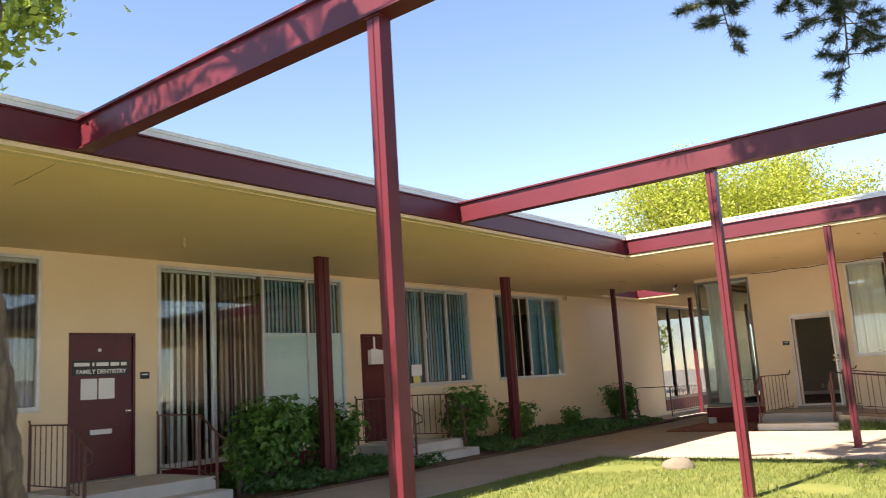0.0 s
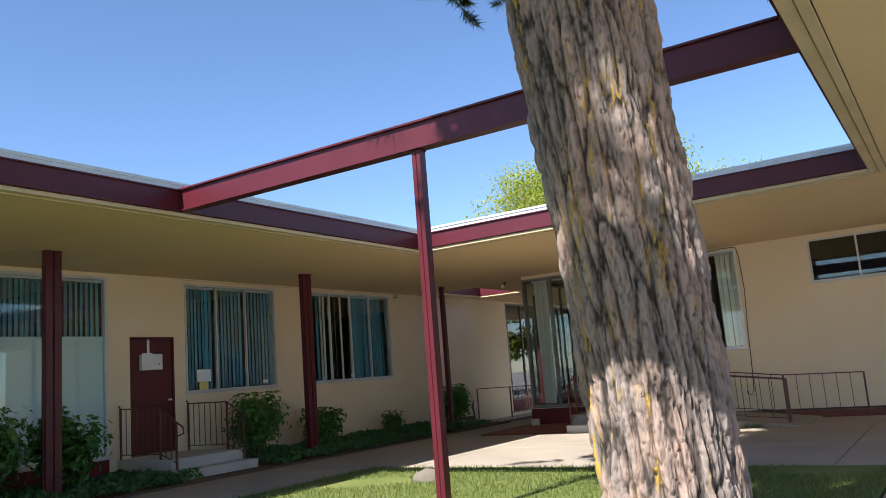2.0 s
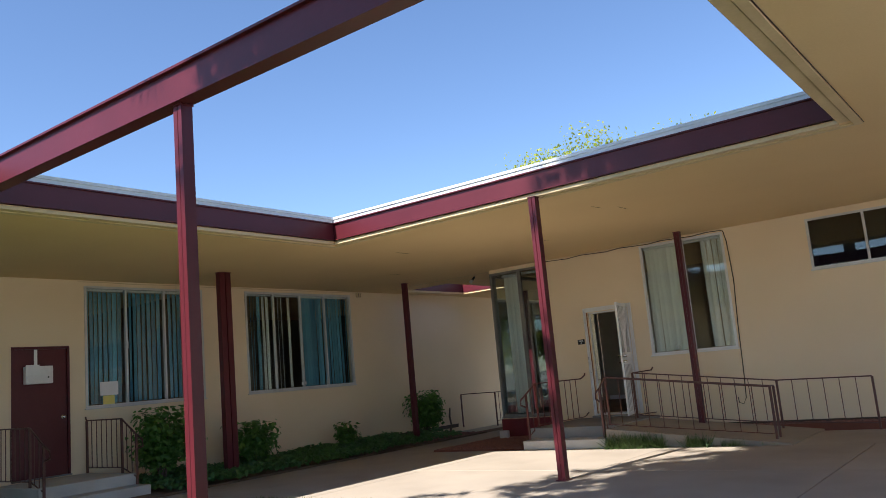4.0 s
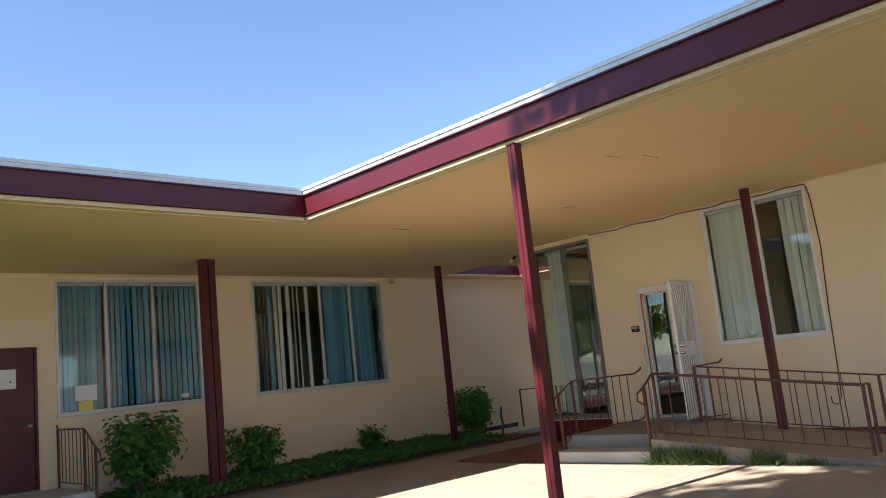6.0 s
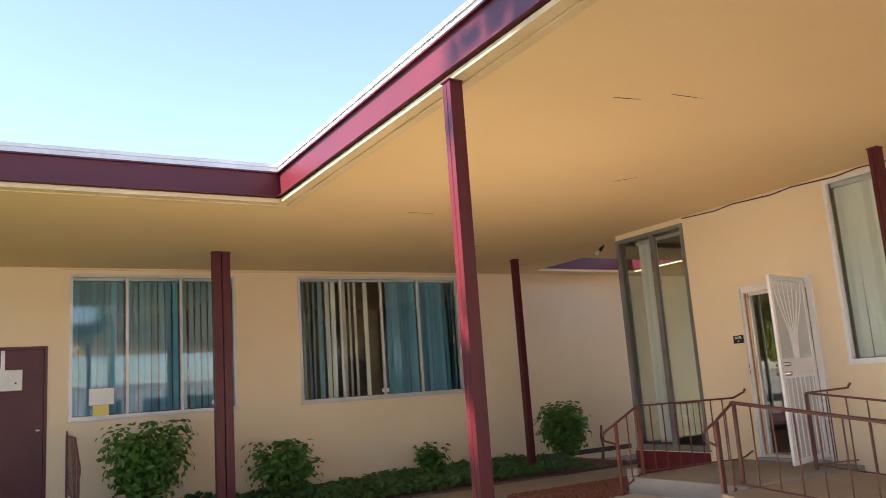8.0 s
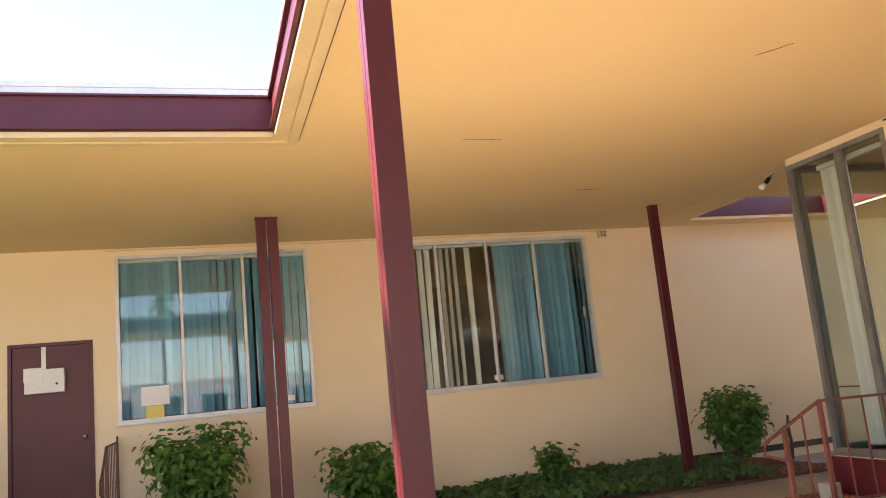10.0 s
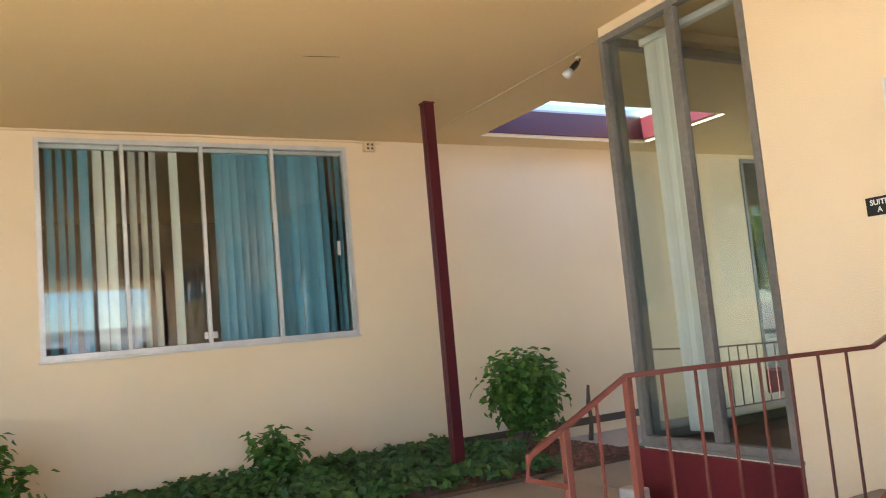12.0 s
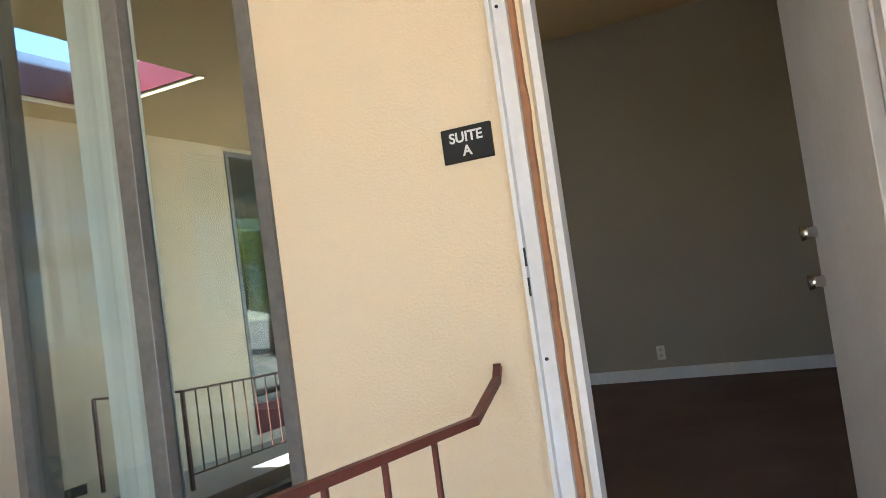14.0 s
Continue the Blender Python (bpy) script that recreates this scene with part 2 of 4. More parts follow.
solid("wall_west", wall_bm(-8, 34, -0.1, SOFFIT_Z, 0.16, [WIN0, DOORC, BIGWIN, DOORB, WIN1, WIN2, FARWIN]), STUCCO,
      "cream stucco wall of the long office wing with windows and doors", "wall", m=ON_WEST(0))
BAY, DOORA, WINA, WINE = (CORNER_X, -5.66, 0.42, 3.455), (-4.77, -3.93, FLOOR_Z + 0.03, 2.355), (-3.535, -1.945, 1.415, 3.475), (-0.56, 2.86, 2.58, 3.43)
solid("wall_north", wall_bm(CORNER_X, 9.0, -0.1, SOFFIT_Z, 0.075, [BAY, DOORA, WINA, WINE]), STUCCO,
      "cream stucco wall of the suite with door, tall window and clerestory", "wall", m=ON_NORTH(0))


def slab_with_hole(x0, x1, y0, y1, z0, z1, hole):
    a, b, c, d = hole
    return boxes((x0, y0, z0, a, y1, z1), (b, y0, z0, x1, y1, z1), (a, y0, z0, b, c, z1), (a, d, z0, b, y1, z1))


SLOT = (-10.10, -8.72, 20.10, 22.6)                # light well in the roof of the passage
solid("ceiling", slab_with_hole(-16.5, EDGE_W - 0.04, -8, 34, SOFFIT_Z, SOFFIT_Z + 0.05, SLOT), SOFFIT, "flat ochre-painted soffit under the west wing's deep eaves", "ceiling")
solid("ceiling", boxes((EDGE_W - 0.04, EDGE_N + 0.04, SOFFIT_Z, 9, 24.6, SOFFIT_Z + 0.05)), SOFFIT, "flat ochre-painted soffit of the suite's covered walk", "ceiling")
solid("ceiling", boxes((EDGE_E + 0.04, -8, SOFFIT_Z, 3.9, EDGE_N + 0.04, SOFFIT_Z + 0.05)), SOFFIT, "ochre-painted underside of the open walkway roof", "ceiling")
solid("roof", slab_with_hole(-16.5, EDGE_W - 0.1, -8, 34, SOFFIT_Z + 0.06, 3.895, SLOT), ROOFING, "flat gravel roof of the west wing", "roof")
solid("roof", boxes((EDGE_W - 0.1, EDGE_N + 0.1, SOFFIT_Z + 0.06, 9, 24.6, 3.86)), ROOFING, "flat gravel roof of the north wing", "roof")
solid("roof", boxes((EDGE_E + 0.1, -8, SOFFIT_Z + 0.06, 3.9, EDGE_N + 0.1, 3.86)), ROOFING, "flat roof over the open walkway", "roof")


def eaves(name, u0, u1, m, label, lo=0.0, hi=0.0):
    """The roof's edge along local x, seen from -y: a maroon channel, a cream strip under it and a metal capping.
    lo, hi: how far the board under the soffit runs on past the ends."""
    t = thing(name, label, "roof edge", m, kind="structure")
    part("channel", boxes((u0, 0.0, 3.585, u1, 0.10, 3.855), (u0, -0.03, 3.583, u1, 0.10, 3.598), (u0, -0.03, 3.842, u1, 0.10, 3.857)), MAROON, t)
    part("strip", boxes((u0, 0.006, 3.527, u1, 0.11, 3.564)), TRIM, t, "cream wooden strip")
    part("soffit_board", box(u0 - lo, 0.118, 3.516, u1 + hi, 0.20, 3.534, 0.003), TRIM, t, "cream board along the soffit's edge")
    part("shadow_gap", boxes((u0 - lo, 0.204, 3.528, u1 + hi, 0.210, 3.5345)), CABLE, t, "dark open joint beside the board")
    part("reveal", boxes((u0, 0.05, 3.566, u1, 0.11, 3.582)), CABLE, t, "dark gap under the channel")
    part("capping", boxes((u0, -0.015, 3.860, u1, 0.16, 3.935), (u0, -0.028, 3.908, u1, 0.16, 3.945)), FLASHING, t, "pale metal roof capping")
    return t


eaves("trim_west", -8, EDGE_N, pose(EDGE_W, 0, 0, 0, 0, 90), "maroon steel fascia with pale metal capping along the west wing", 0.0, 0.2)
eaves("trim_north", EDGE_W, EDGE_E, pose(0, EDGE_N, 0), "maroon steel fascia with pale metal capping along the suite", 0.117, 0.117)
eaves("trim_east", -EDGE_N, 8, pose(EDGE_E, 0, 0, 0, 0, -90), "maroon steel fascia with pale metal capping along the walkway roof", 0.2, 0.0)
well = thing("trim_well", "maroon fascia lining the light well in the passage roof", "roof edge", kind="structure")
a, b, c, d = SLOT
part("lining", boxes((a, c, 3.580, a + 0.02, d, 3.865), (b - 0.02, c, 3.580, b, d, 3.865), (a + 0.02, c, 3.580, b - 0.02, c + 0.02, 3.865), (a + 0.02, d - 0.02, 3.580, b - 0.02, d, 3.865)), MAROON, well)
part("capping", boxes((a - 0.06, c - 0.06, 3.860, a - 0.005, d + 0.06, 3.975), (b + 0.005, c - 0.06, 3.860, b + 0.06, d + 0.06, 3.975), (a, c - 0.06, 3.860, b, c - 0.005, 3.975), (a, d + 0.005, 3.860, b, d + 0.06, 3.975)), FLASHING, well)


def beam(y, x0, x1):
    t = thing("roof_beam", "long maroon-painted steel beam spanning the open court", "beam", pose(x0, y, 0), "beams over the court")
    L = x1 - x0
    part("web", boxes((0, -0.045, 3.600, L, 0.045, 3.850)), MAROON, t)
    part("bottom_flange", boxes((0, -0.075, 3.585, L, 0.075, 3.602)), MAROON, t)
    part("top_flange", boxes((0, -0.08, 3.850, L, 0.08, 3.870)), MAROON, t)
    return t


beam(3.13, EDGE_W - 0.002, EDGE_E + 0.002), beam(8.55, EDGE_W - 0.002, EDGE_E + 0.002), beam(-2.15, EDGE_W - 0.002, EDGE_E + 0.002)


def steel_post(x, y, z0, z1, twin=False):
    label = "pair of slender maroon steel posts under the soffit" if twin else "slender maroon steel post carrying the roof"
    t = thing("steel_post", label, "post", pose(x, y, z0), "steel posts of the covered walks")
    h = z1 - z0
    s = 0.054 if twin else 0.050
    for c in ((-0.064, 0.064) if twin else (0.0,)):
        part("shaft", prism([(-s, c - s), (-0.006, c - s), (0, c - s + 0.010), (0.006, c - s), (s, c - s), (s, c + s), (0.006, c + s), (0, c + s - 0.010), (-0.006, c + s), (-s, c + s)], h), MAROON, t)
    w = s + (0.064 if twin else 0.0)
    part("top_plate", box(-s - 0.008, -w - 0.010, h - 0.012, s + 0.008, w + 0.010, h, 0.002), MAROON, t)
    part("base_plate", box(-0.07, -w - 0.03, 0, 0.07, w + 0.03, 0.012, 0.002), MAROON, t)
    return t


for y in (3.1, 8.58, 13.86):
    steel_post(POST_X, y, 0.0, SOFFIT_Z - 0.001, True)
for y in (18.85, 24.1, 29.4):
    steel_post(POST_X, y, 0.0, SOFFIT_Z - 0.001)
for x, y in ((-2.55, 3.13), (-2.55, 8.57), (-2.55, -2.15)):
    steel_post(x, y, 0.0, 3.584)
steel_post(-2.56, 13.77, 0.0, SOFFIT_Z - 0.001)
steel_post(-2.57, 18.75, 0.1, SOFFIT_Z - 0.001)
for y in (-2.15, 3.30, 8.55, 13.92, 18.88):
    steel_post(3.55, y, 0.0, SOFFIT_Z - 0.001)

# rooms behind the walls
solid("floor", boxes((-16.4, -8, 0.2, WEST_X - 0.16, 34, FLOOR_Z)), CARPET, "dark carpet floor of the west offices", "floor")
solid("wall_back", boxes((-16.5, -8, 0.2, -16.3, 34, SOFFIT_Z)), DIM, "plain darkened back wall of the west offices", "wall")
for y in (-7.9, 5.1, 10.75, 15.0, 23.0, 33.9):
    solid("wall_partition", boxes((-16.3, y - 0.06, FLOOR_Z, WEST_X - 0.17, y + 0.06, SOFFIT_Z)), DIM, "plain darkened partition between the west offices", "wall")
BACK_Y = 24.2
solid("floor", boxes((CORNER_X + 0.02, NORTH_Y + 0.165, 0.0, 9, BACK_Y + 0.1, FLOOR_Z + 0.05)), CARPET, "dark brown carpet floor of the empty suite", "floor")
solid("wall_suite_back", boxes((CORNER_X + 0.02, BACK_Y, 0.0, 9, BACK_Y + 0.15, SOFFIT_Z)), TAUPE, "plain taupe back wall of the empty suite", "wall")
solid("wall_suite_side", boxes((-1.55, NORTH_Y + 0.17, FLOOR_Z, -1.43, BACK_Y, SOFFIT_Z)), TAUPE, "plain taupe partition of the suite", "wall")
solid("wall_end", boxes((8.85, NORTH_Y + 0.17, 0, 9, BACK_Y, SOFFIT_Z)), STUCCO, "cream end wall of the north wing", "wall")
solid("baseboard", boxes((CORNER_X + 0.1, BACK_Y - 0.018, FLOOR_Z + 0.05, -1.55, BACK_Y - 0.001, FLOOR_Z + 0.15)), WHITE, "white baseboard along the suite's back wall", "baseboard")

# pavement, lawn and beds
solid("lawn", boxes((-6.25, -12, -0.12, 0.95, 12.15, -0.005)), TURF, "patchy green and straw-coloured lawn in the court", "lawn")
solid("planting_bed", boxes((WEST_X, -8, -0.12, -8.35, 20.6, 0.03)), SOIL, "dark soil planting bed along the wall", "bed")
solid("gravel_bed", boxes((-7.15, 17.05, -0.12, -5.22, NORTH_Y, 0.02)), LAVA, "red lava gravel bed under the tall window", "bed")
solid("gravel_bed", boxes((-3.5, 18.975, -0.12, 9, NORTH_Y, 0.10)), LAVA, "red lava gravel strip along the suite's wall", "bed")

# ---- windows, doors ----
def leaves_mesh(name, centres, normals, size, material, shape="leaf", aspect=0.62):
    """Many small leaves, each a folded rhomb of two triangles, joined in one mesh."""
    n = len(centres)
    c, nn = np.asarray(centres, float), np.asarray(normals, float)
    nn /= np.linalg.norm(nn, axis=1)[:, None] + 1e-9
    ref = np.random.normal(size=(n, 3))
    u = np.cross(nn, ref)
    u /= np.linalg.norm(u, axis=1)[:, None] + 1e-9
    v = np.cross(nn, u)
    s = np.asarray(size, float).reshape(-1, 1) * np.ones((n, 1))
    if shape == "leaf":
        p = np.stack([c - u * s, c + v * s * aspect + nn * s * 0.18, c + u * s * 1.1, c - v * s * aspect + nn * s * 0.18], 1).reshape(-1, 3)
        f = [(4 * i, 4 * i + 1, 4 * i + 2) for i in range(n)] + [(4 * i, 4 * i + 2, 4 * i + 3) for i in range(n)]
    else:
        p = np.stack([c - u * s * aspect, c + u * s * aspect, c + nn * s], 1).reshape(-1, 3)
        f = [(3 * i, 3 * i + 1, 3 * i + 2) for i in range(n)]
    me = bpy.data.meshes.new(name)
    me.from_pydata(p.tolist(), [], f)
    me.materials.append(material)
    return me


def framed(t, u0, u1, z0, z1, mullions, frame_mat, glass=GLASS, w=0.045, half=0.018, name="window_frame", thick=0.07, back=0.03, sill=True):
    """Frame, bars and one pane between each two bars, in local x and z; the wall's face is at y = 0."""
    y0, y1 = back - 0.045, back - 0.045 + thick
    part(name, boxes((u0, y0, z1 - w, u1, y1, z1), (u0, y0, z0, u1, y1, z0 + w), (u0, y0, z0 + w, u0 + w, y1, z1 - w), (u1 - w, y0, z0 + w, u1, y1, z1 - w)), frame_mat, t)
    edges = [u0 + w] + list(mullions) + [u1 - w]
    for m in mullions:
        part("mullion", box(m - half, y0 + 0.006, z0 + w, m + half, y1 - 0.006, z1 - w, 0.003), frame_mat, t)
    for i, (a, b) in enumerate(zip(edges, edges[1:])):
        p = part("pane", boxes((a, back + 0.004 * (i % 2), z0 + w, b, back + 0.004 * (i % 2) + 0.004, z1 - w)), glass, t)
        p.visible_shadow = False
    if sill:
        part("window_sill", box(u0 - 0.02, -0.03, z0 - 0.025, u1 + 0.02, 0.03, z0 - 0.001, 0.004), frame_mat, t)


def slat_mesh(name, length, width, material):
    bm = bmesh.new()
    cols = []
    for k in range(5):
        a = (k / 4 - 0.5) * width
        y = 0.010 * (1 - (2 * k / 4 - 1) ** 2)
        cols.append((bm.verts.new((a, y, 0)), bm.verts.new((a, y, -length))))
    for p, q in zip(cols, cols[1:]):
        bm.faces.new((p[0], p[1], q[1], q[0]))
    return mesh_of(name, bm, material, True)


def vertical_blind(label, m, u0, u1, top, length, runs, depth=0.10):
    """A headrail with hanging slats. runs: (from, to, material, turn, spacing) along local x."""
    t = thing("vertical_blind", label, "blind", m)
    part("headrail", box(u0 + 0.03, depth - 0.03, top - 0.05, u1 - 0.03, depth + 0.03, top, 0.004), WHITE, t)
    for a, b, mat, turn, gap in runs:
        me = slat_mesh("slat", length - 0.06, 0.089, mat)
        n = max(1, int((b - a) / gap))
        for i in range(n):
            piece("slat", me, t, pose(a + (i + 0.5) * (b - a) / n, depth, top - 0.055, random.uniform(-0.5, 0.5), random.uniform(-0.35, 0.35), turn + random.uniform(-9, 9)))
    return t


def window(name, hole, m, mullions, frame_mat, label, glass=GLASS, w=0.045, half=0.018):
    t = thing(name, label, "window", m, kind="structure")
    framed(t, *hole, mullions, frame_mat, glass, w, half)
    return t


# west wing windows
window("window_1", WIN1, ON_WEST(0), (12.87, 13.64), ALU, "white aluminium sliding window with vertical blinds behind it", w=0.04)
part("latch", box(12.855, -0.035, 2.35, 12.885, -0.012, 2.48, 0.003), ALU, bpy.data.objects["window_1"])
vertical_blind("half-turned dark teal vertical blinds behind the sliding window", ON_WEST(0), 12.10, 14.47, 3.41, 1.98,
               [(12.15, 12.48, TEAL, 22, 0.078), (12.48, 12.84, TEAL, 10, 0.08), (12.88, 13.22, TEAL, 24, 0.078), (13.22, 13.62, TEAL, 12, 0.08), (13.65, 13.96, TEAL, 24, 0.078), (13.96, 14.43, TEAL, 14, 0.08)])
window("window_2", WIN2, ON_WEST(0), (16.26, 17.01, 17.74), ALU, "grey aluminium sliding window with teal and white blinds", w=0.045)
part("latch", box(18.40, -0.035, 2.25, 18.43, -0.012, 2.40, 0.003), ALU, bpy.data.objects["window_2"])
vertical_blind("uneven vertical blinds, teal with some white slats and a gap", ON_WEST(0), 15.50, 18.58, 3.42, 1.99,
               [(15.58, 15.85, TEAL, 40, 0.085), (15.87, 15.97, TEAL, 4, 0.09), (15.99, 16.21, PALEBLIND, 6, 0.09), (16.31, 16.60, PALEBLIND, 34, 0.09), (16.66, 16.84, PALEBLIND, 4, 0.09),
                (17.14, 17.72, TEAL, 4, 0.082), (17.76, 18.36, TEAL, 6, 0.080), (18.38, 18.54, TEAL, 40, 0.080)])
window("window_3", WIN0, ON_WEST(0), (3.47,), ALU, "white aluminium sliding window reflecting the street")
vertical_blind("grey vertical blinds behind the sliding window", ON_WEST(0), 2.15, 4.79, 3.41, 1.98, [(2.2, 4.73, GREYBLIND, 40, 0.09)])
window("window_4", BIGWIN, ON_WEST(0), (7.53, 8.56, 9.57), ALU, "tall four-part office window over a maroon base", w=0.05)
big = bpy.data.objects["window_4"]
for a, b in ((8.585, 9.55), (9.59, 10.405)):
    part("privacy_film", boxes((a, 0.040, 0.46, b, 0.043, 2.44)), FROST, big, "pale frosted privacy film")
vertical_blind("tall grey and white vertical blinds hanging half open", ON_WEST(0), 6.6, 8.5, 3.42, 2.98,
               [(6.60, 6.80, GREYBLIND, 30, 0.10), (6.80, 7.12, PALEBLIND, 28, 0.105), (7.12, 7.24, GREYBLIND, 40, 0.11), (7.24, 7.50, PALEBLIND, 20, 0.10), (7.56, 7.72, PALEBLIND, 12, 0.09), (7.72, 8.16, GREYBLIND, 30, 0.088), (8.16, 8.30, PALEBLIND, 35, 0.12), (8.30, 8.5, GREYBLIND, 28, 0.09)])
vertical_blind("teal vertical blinds above the frosted film", ON_WEST(0), 8.56, 10.44, 3.42, 2.98, [(8.62, 9.52, TEAL, 18, 0.088), (9.62, 10.38, TEAL, 25, 0.088)])
solid("window_base", boxes((6.6, -0.025, 0.02, 10.46, -0.001, 0.37)), MAROON_BASE, "maroon painted panel below the tall window", "trim", m=ON_WEST(0))
window("window_5", FARWIN, ON_WEST(0), (25.9, 26.9, 27.9, 28.9), GREYALU, "tall shopfront glazing reflecting green trees", TINTGLASS, w=0.06)
solid("window_base", boxes((24.85, -0.025, 0.02, 30.0, -0.001, 0.37)), MAROON_BASE, "maroon panel below the shopfront glazing", "trim", m=ON_WEST(0))

# suite windows
window("window_6", BAY, ON_NORTH(0), (-6.26,), GREYALU, "tall weathered grey-framed corner window of the suite", w=0.050, half=0.040)
solid("window_base", boxes((CORNER_X - 0.03, -0.03, -0.02, -5.66, -0.001, 0.38)), MAROON_BASE, "maroon painted panel below the corner window", "trim", m=ON_NORTH(0))
SIDE = pose(CORNER_X, 0, 0, 0, 0, -90)          # local x runs along -y, local y into the suite
window("window_7", (-BACK_Y + 0.1, -NORTH_Y - 0.062, 0.42, 3.455), SIDE, (-21.4,), GREYALU, "tall grey-framed window on the passage side of the suite", w=0.07)
solid("window_base", boxes((-BACK_Y, 0.0, -0.02, -NORTH_Y - 0.003, 0.02, 0.415)), MAROON_BASE, "maroon panel below the passage window", "trim", m=SIDE)
solid("wall_corner_head", boxes((-BACK_Y, 0.0, 3.457, -NORTH_Y - 0.163, 0.16, SOFFIT_Z)), STUCCO, "narrow stucco strip above the passage window", "wall", m=SIDE)
vertical_blind("bunched white vertical blinds in the glazed corner", ON_NORTH(0), CORNER_X + 0.1, -5.75, 3.42, 2.95, [(CORNER_X + 0.20, -6.50, PALEBLIND, 35, 0.03)], 0.30)
window("window_8", WINA, ON_NORTH(0), (-2.71,), WHITE, "white-framed sliding window with pale vertical blinds", w=0.04)
vertical_blind("pale vertical blinds with a dark gap between them", ON_NORTH(0), -3.535, -1.945, 3.44, 1.98, [(-3.48, -2.80, PALEBLIND, 12, 0.083), (-2.41, -2.0, PALEBLIND, 10, 0.083)], 0.12)
window("window_9", WINE, ON_NORTH(0), (0.31, 1.16, 2.0), ALU, "long clerestory window with dark glass", TINTGLASS, w=0.035)


def letters(body, size, m, material, parent, depth=0.0008):
    cu = bpy.data.curves.new("lettering", "FONT")
    cu.body, cu.size, cu.align_x, cu.align_y, cu.extrude, cu.offset = body, size, "CENTER", "CENTER", depth, size * 0.022
    tmp = bpy.data.objects.new("tmp", cu)
    scene.collection.objects.link(tmp)
    me = bpy.data.meshes.new_from_object(tmp.evaluated_get(bpy.context.evaluated_depsgraph_get()))
    bpy.data.objects.remove(tmp)
    me.materials.clear()
    me.materials.append(material)
    ob = new("lettering", me)
    ob.parent, ob.matrix_basis = parent, m
    return ob


def knob(t, u, z, y=-0.02):
    bm = bmesh.new()
    bmesh.ops.create_uvsphere(bm, u_segments=12, v_segments=8, radius=0.028, matrix=pose(u, y - 0.045, z))
    tube(bm, [(u, y, z), (u, y - 0.04, z)], 0.012, 10)
    tube(bm, [(u, y, z), (u, y - 0.008, z)], 0.032, 14)
    return part("knob", bm, CHROME, t, "round chrome knob", True)


def office_door(name, hole, label):
    a, b, lo, hi = hole
    t = thing(name, label, "door", ON_WEST(0), kind="structure")
    part("door_frame", boxes((a, -0.012, lo, a + 0.04, 0.10, hi), (b - 0.04, -0.012, lo, b, 0.10, hi), (a + 0.04, -0.012, hi - 0.04, b - 0.04, 0.10, hi)), MAROON_DOOR, t)
    slab = part("leaf", box(a + 0.043, 0.012, lo + 0.012, b - 0.043, 0.056, hi - 0.043, 0.003), MAROON_DOOR, t)
    part("threshold", boxes((a, -0.05, lo - 0.01, b, 0.12, lo + 0.01)), GREYALU, t)
    knob(slab, b - 0.11, lo + 0.92, 0.012)
    return t


d = office_door("door_1", DOORB, "closed maroon office door with a box and notice")
drop = thing("drop_box", "white metal drop box taped to the maroon door", "box", ON_WEST(0))
case = part("box", box(11.09, -0.085, 1.83, 11.52, 0.011, 2.11, 0.006), WHITE, drop)
part("lock", bar([(11.44, -0.084, 1.93), (11.44, -0.094, 1.93)], 0.014, 8), BLACK, case)
part("paper", boxes((11.085, -0.092, 1.97, 11.30, -0.088, 2.13)), PAPER, case)
part("strap", boxes((11.26, 0.004, 2.10, 11.31, 0.011, 2.38)), WHITE, drop)
d = office_door("door_2", DOORC, "closed maroon office door with signboard and notices")
part("peephole_plate", bar([(5.63, 0.012, 2.16), (5.63, 0.002, 2.16)], 0.026, 12), ALU, d)
part("mail_slot", box(5.50, 0.0, 0.98, 5.82, 0.012, 1.05, 0.003), ALU, d)
sign = thing("door_sign", "black signboard with white lettering on the door", "sign", ON_WEST(0))
board = part("board", box(5.23, 0.004, 1.80, 6.09, 0.011, 2.02, 0.002), BLACK, sign)
letters("FAMILY DENTISTRY", 0.085, pose(5.66, 0.003, 1.855, 90, 0, 0), PAPER, board)
for a, b in ((5.26, 5.48), (5.52, 5.55), (5.58, 5.76), (5.79, 5.92), (5.95, 6.04)):
    part("name_bar", boxes((a, 0.0, 1.935, b, 0.0035, 1.985)), PAPER, board)
for a in (5.36, 5.62):
    solid("paper_notice", boxes((a, 0.005, 1.47, a + 0.235, 0.011, 1.76)), PAPER, "white paper notice taped to the maroon door", "notice", "object", ON_WEST(0))
plate = thing("number_plate", "small black number plate beside the door", "sign", ON_WEST(0))
part("plate", box(6.25, -0.012, 1.73, 6.40, -0.001, 1.83, 0.002), BLACK, plate)
part("text_bar", boxes((6.275, -0.0145, 1.785, 6.375, -0.012, 1.803)), PAPER, plate)

# suite door
d = thing("door_3", "open suite doorway with worn white trim", "door", ON_NORTH(0), kind="structure")
a, b, lo, hi = DOORA
part("door_frame", boxes((b + 0.02, -0.03, lo - 0.02, b + 0.08, 0.0, hi + 0.09), (a - 0.03, -0.03, hi + 0.01, b + 0.02, 0.0, hi + 0.09),
                         (a, 0.03, lo, a + 0.022, 0.078, hi), (b - 0.03, 0.03, lo, b, 0.078, hi), (a + 0.022, 0.03, hi - 0.03, b - 0.03, 0.078, hi)), WHITE, d)
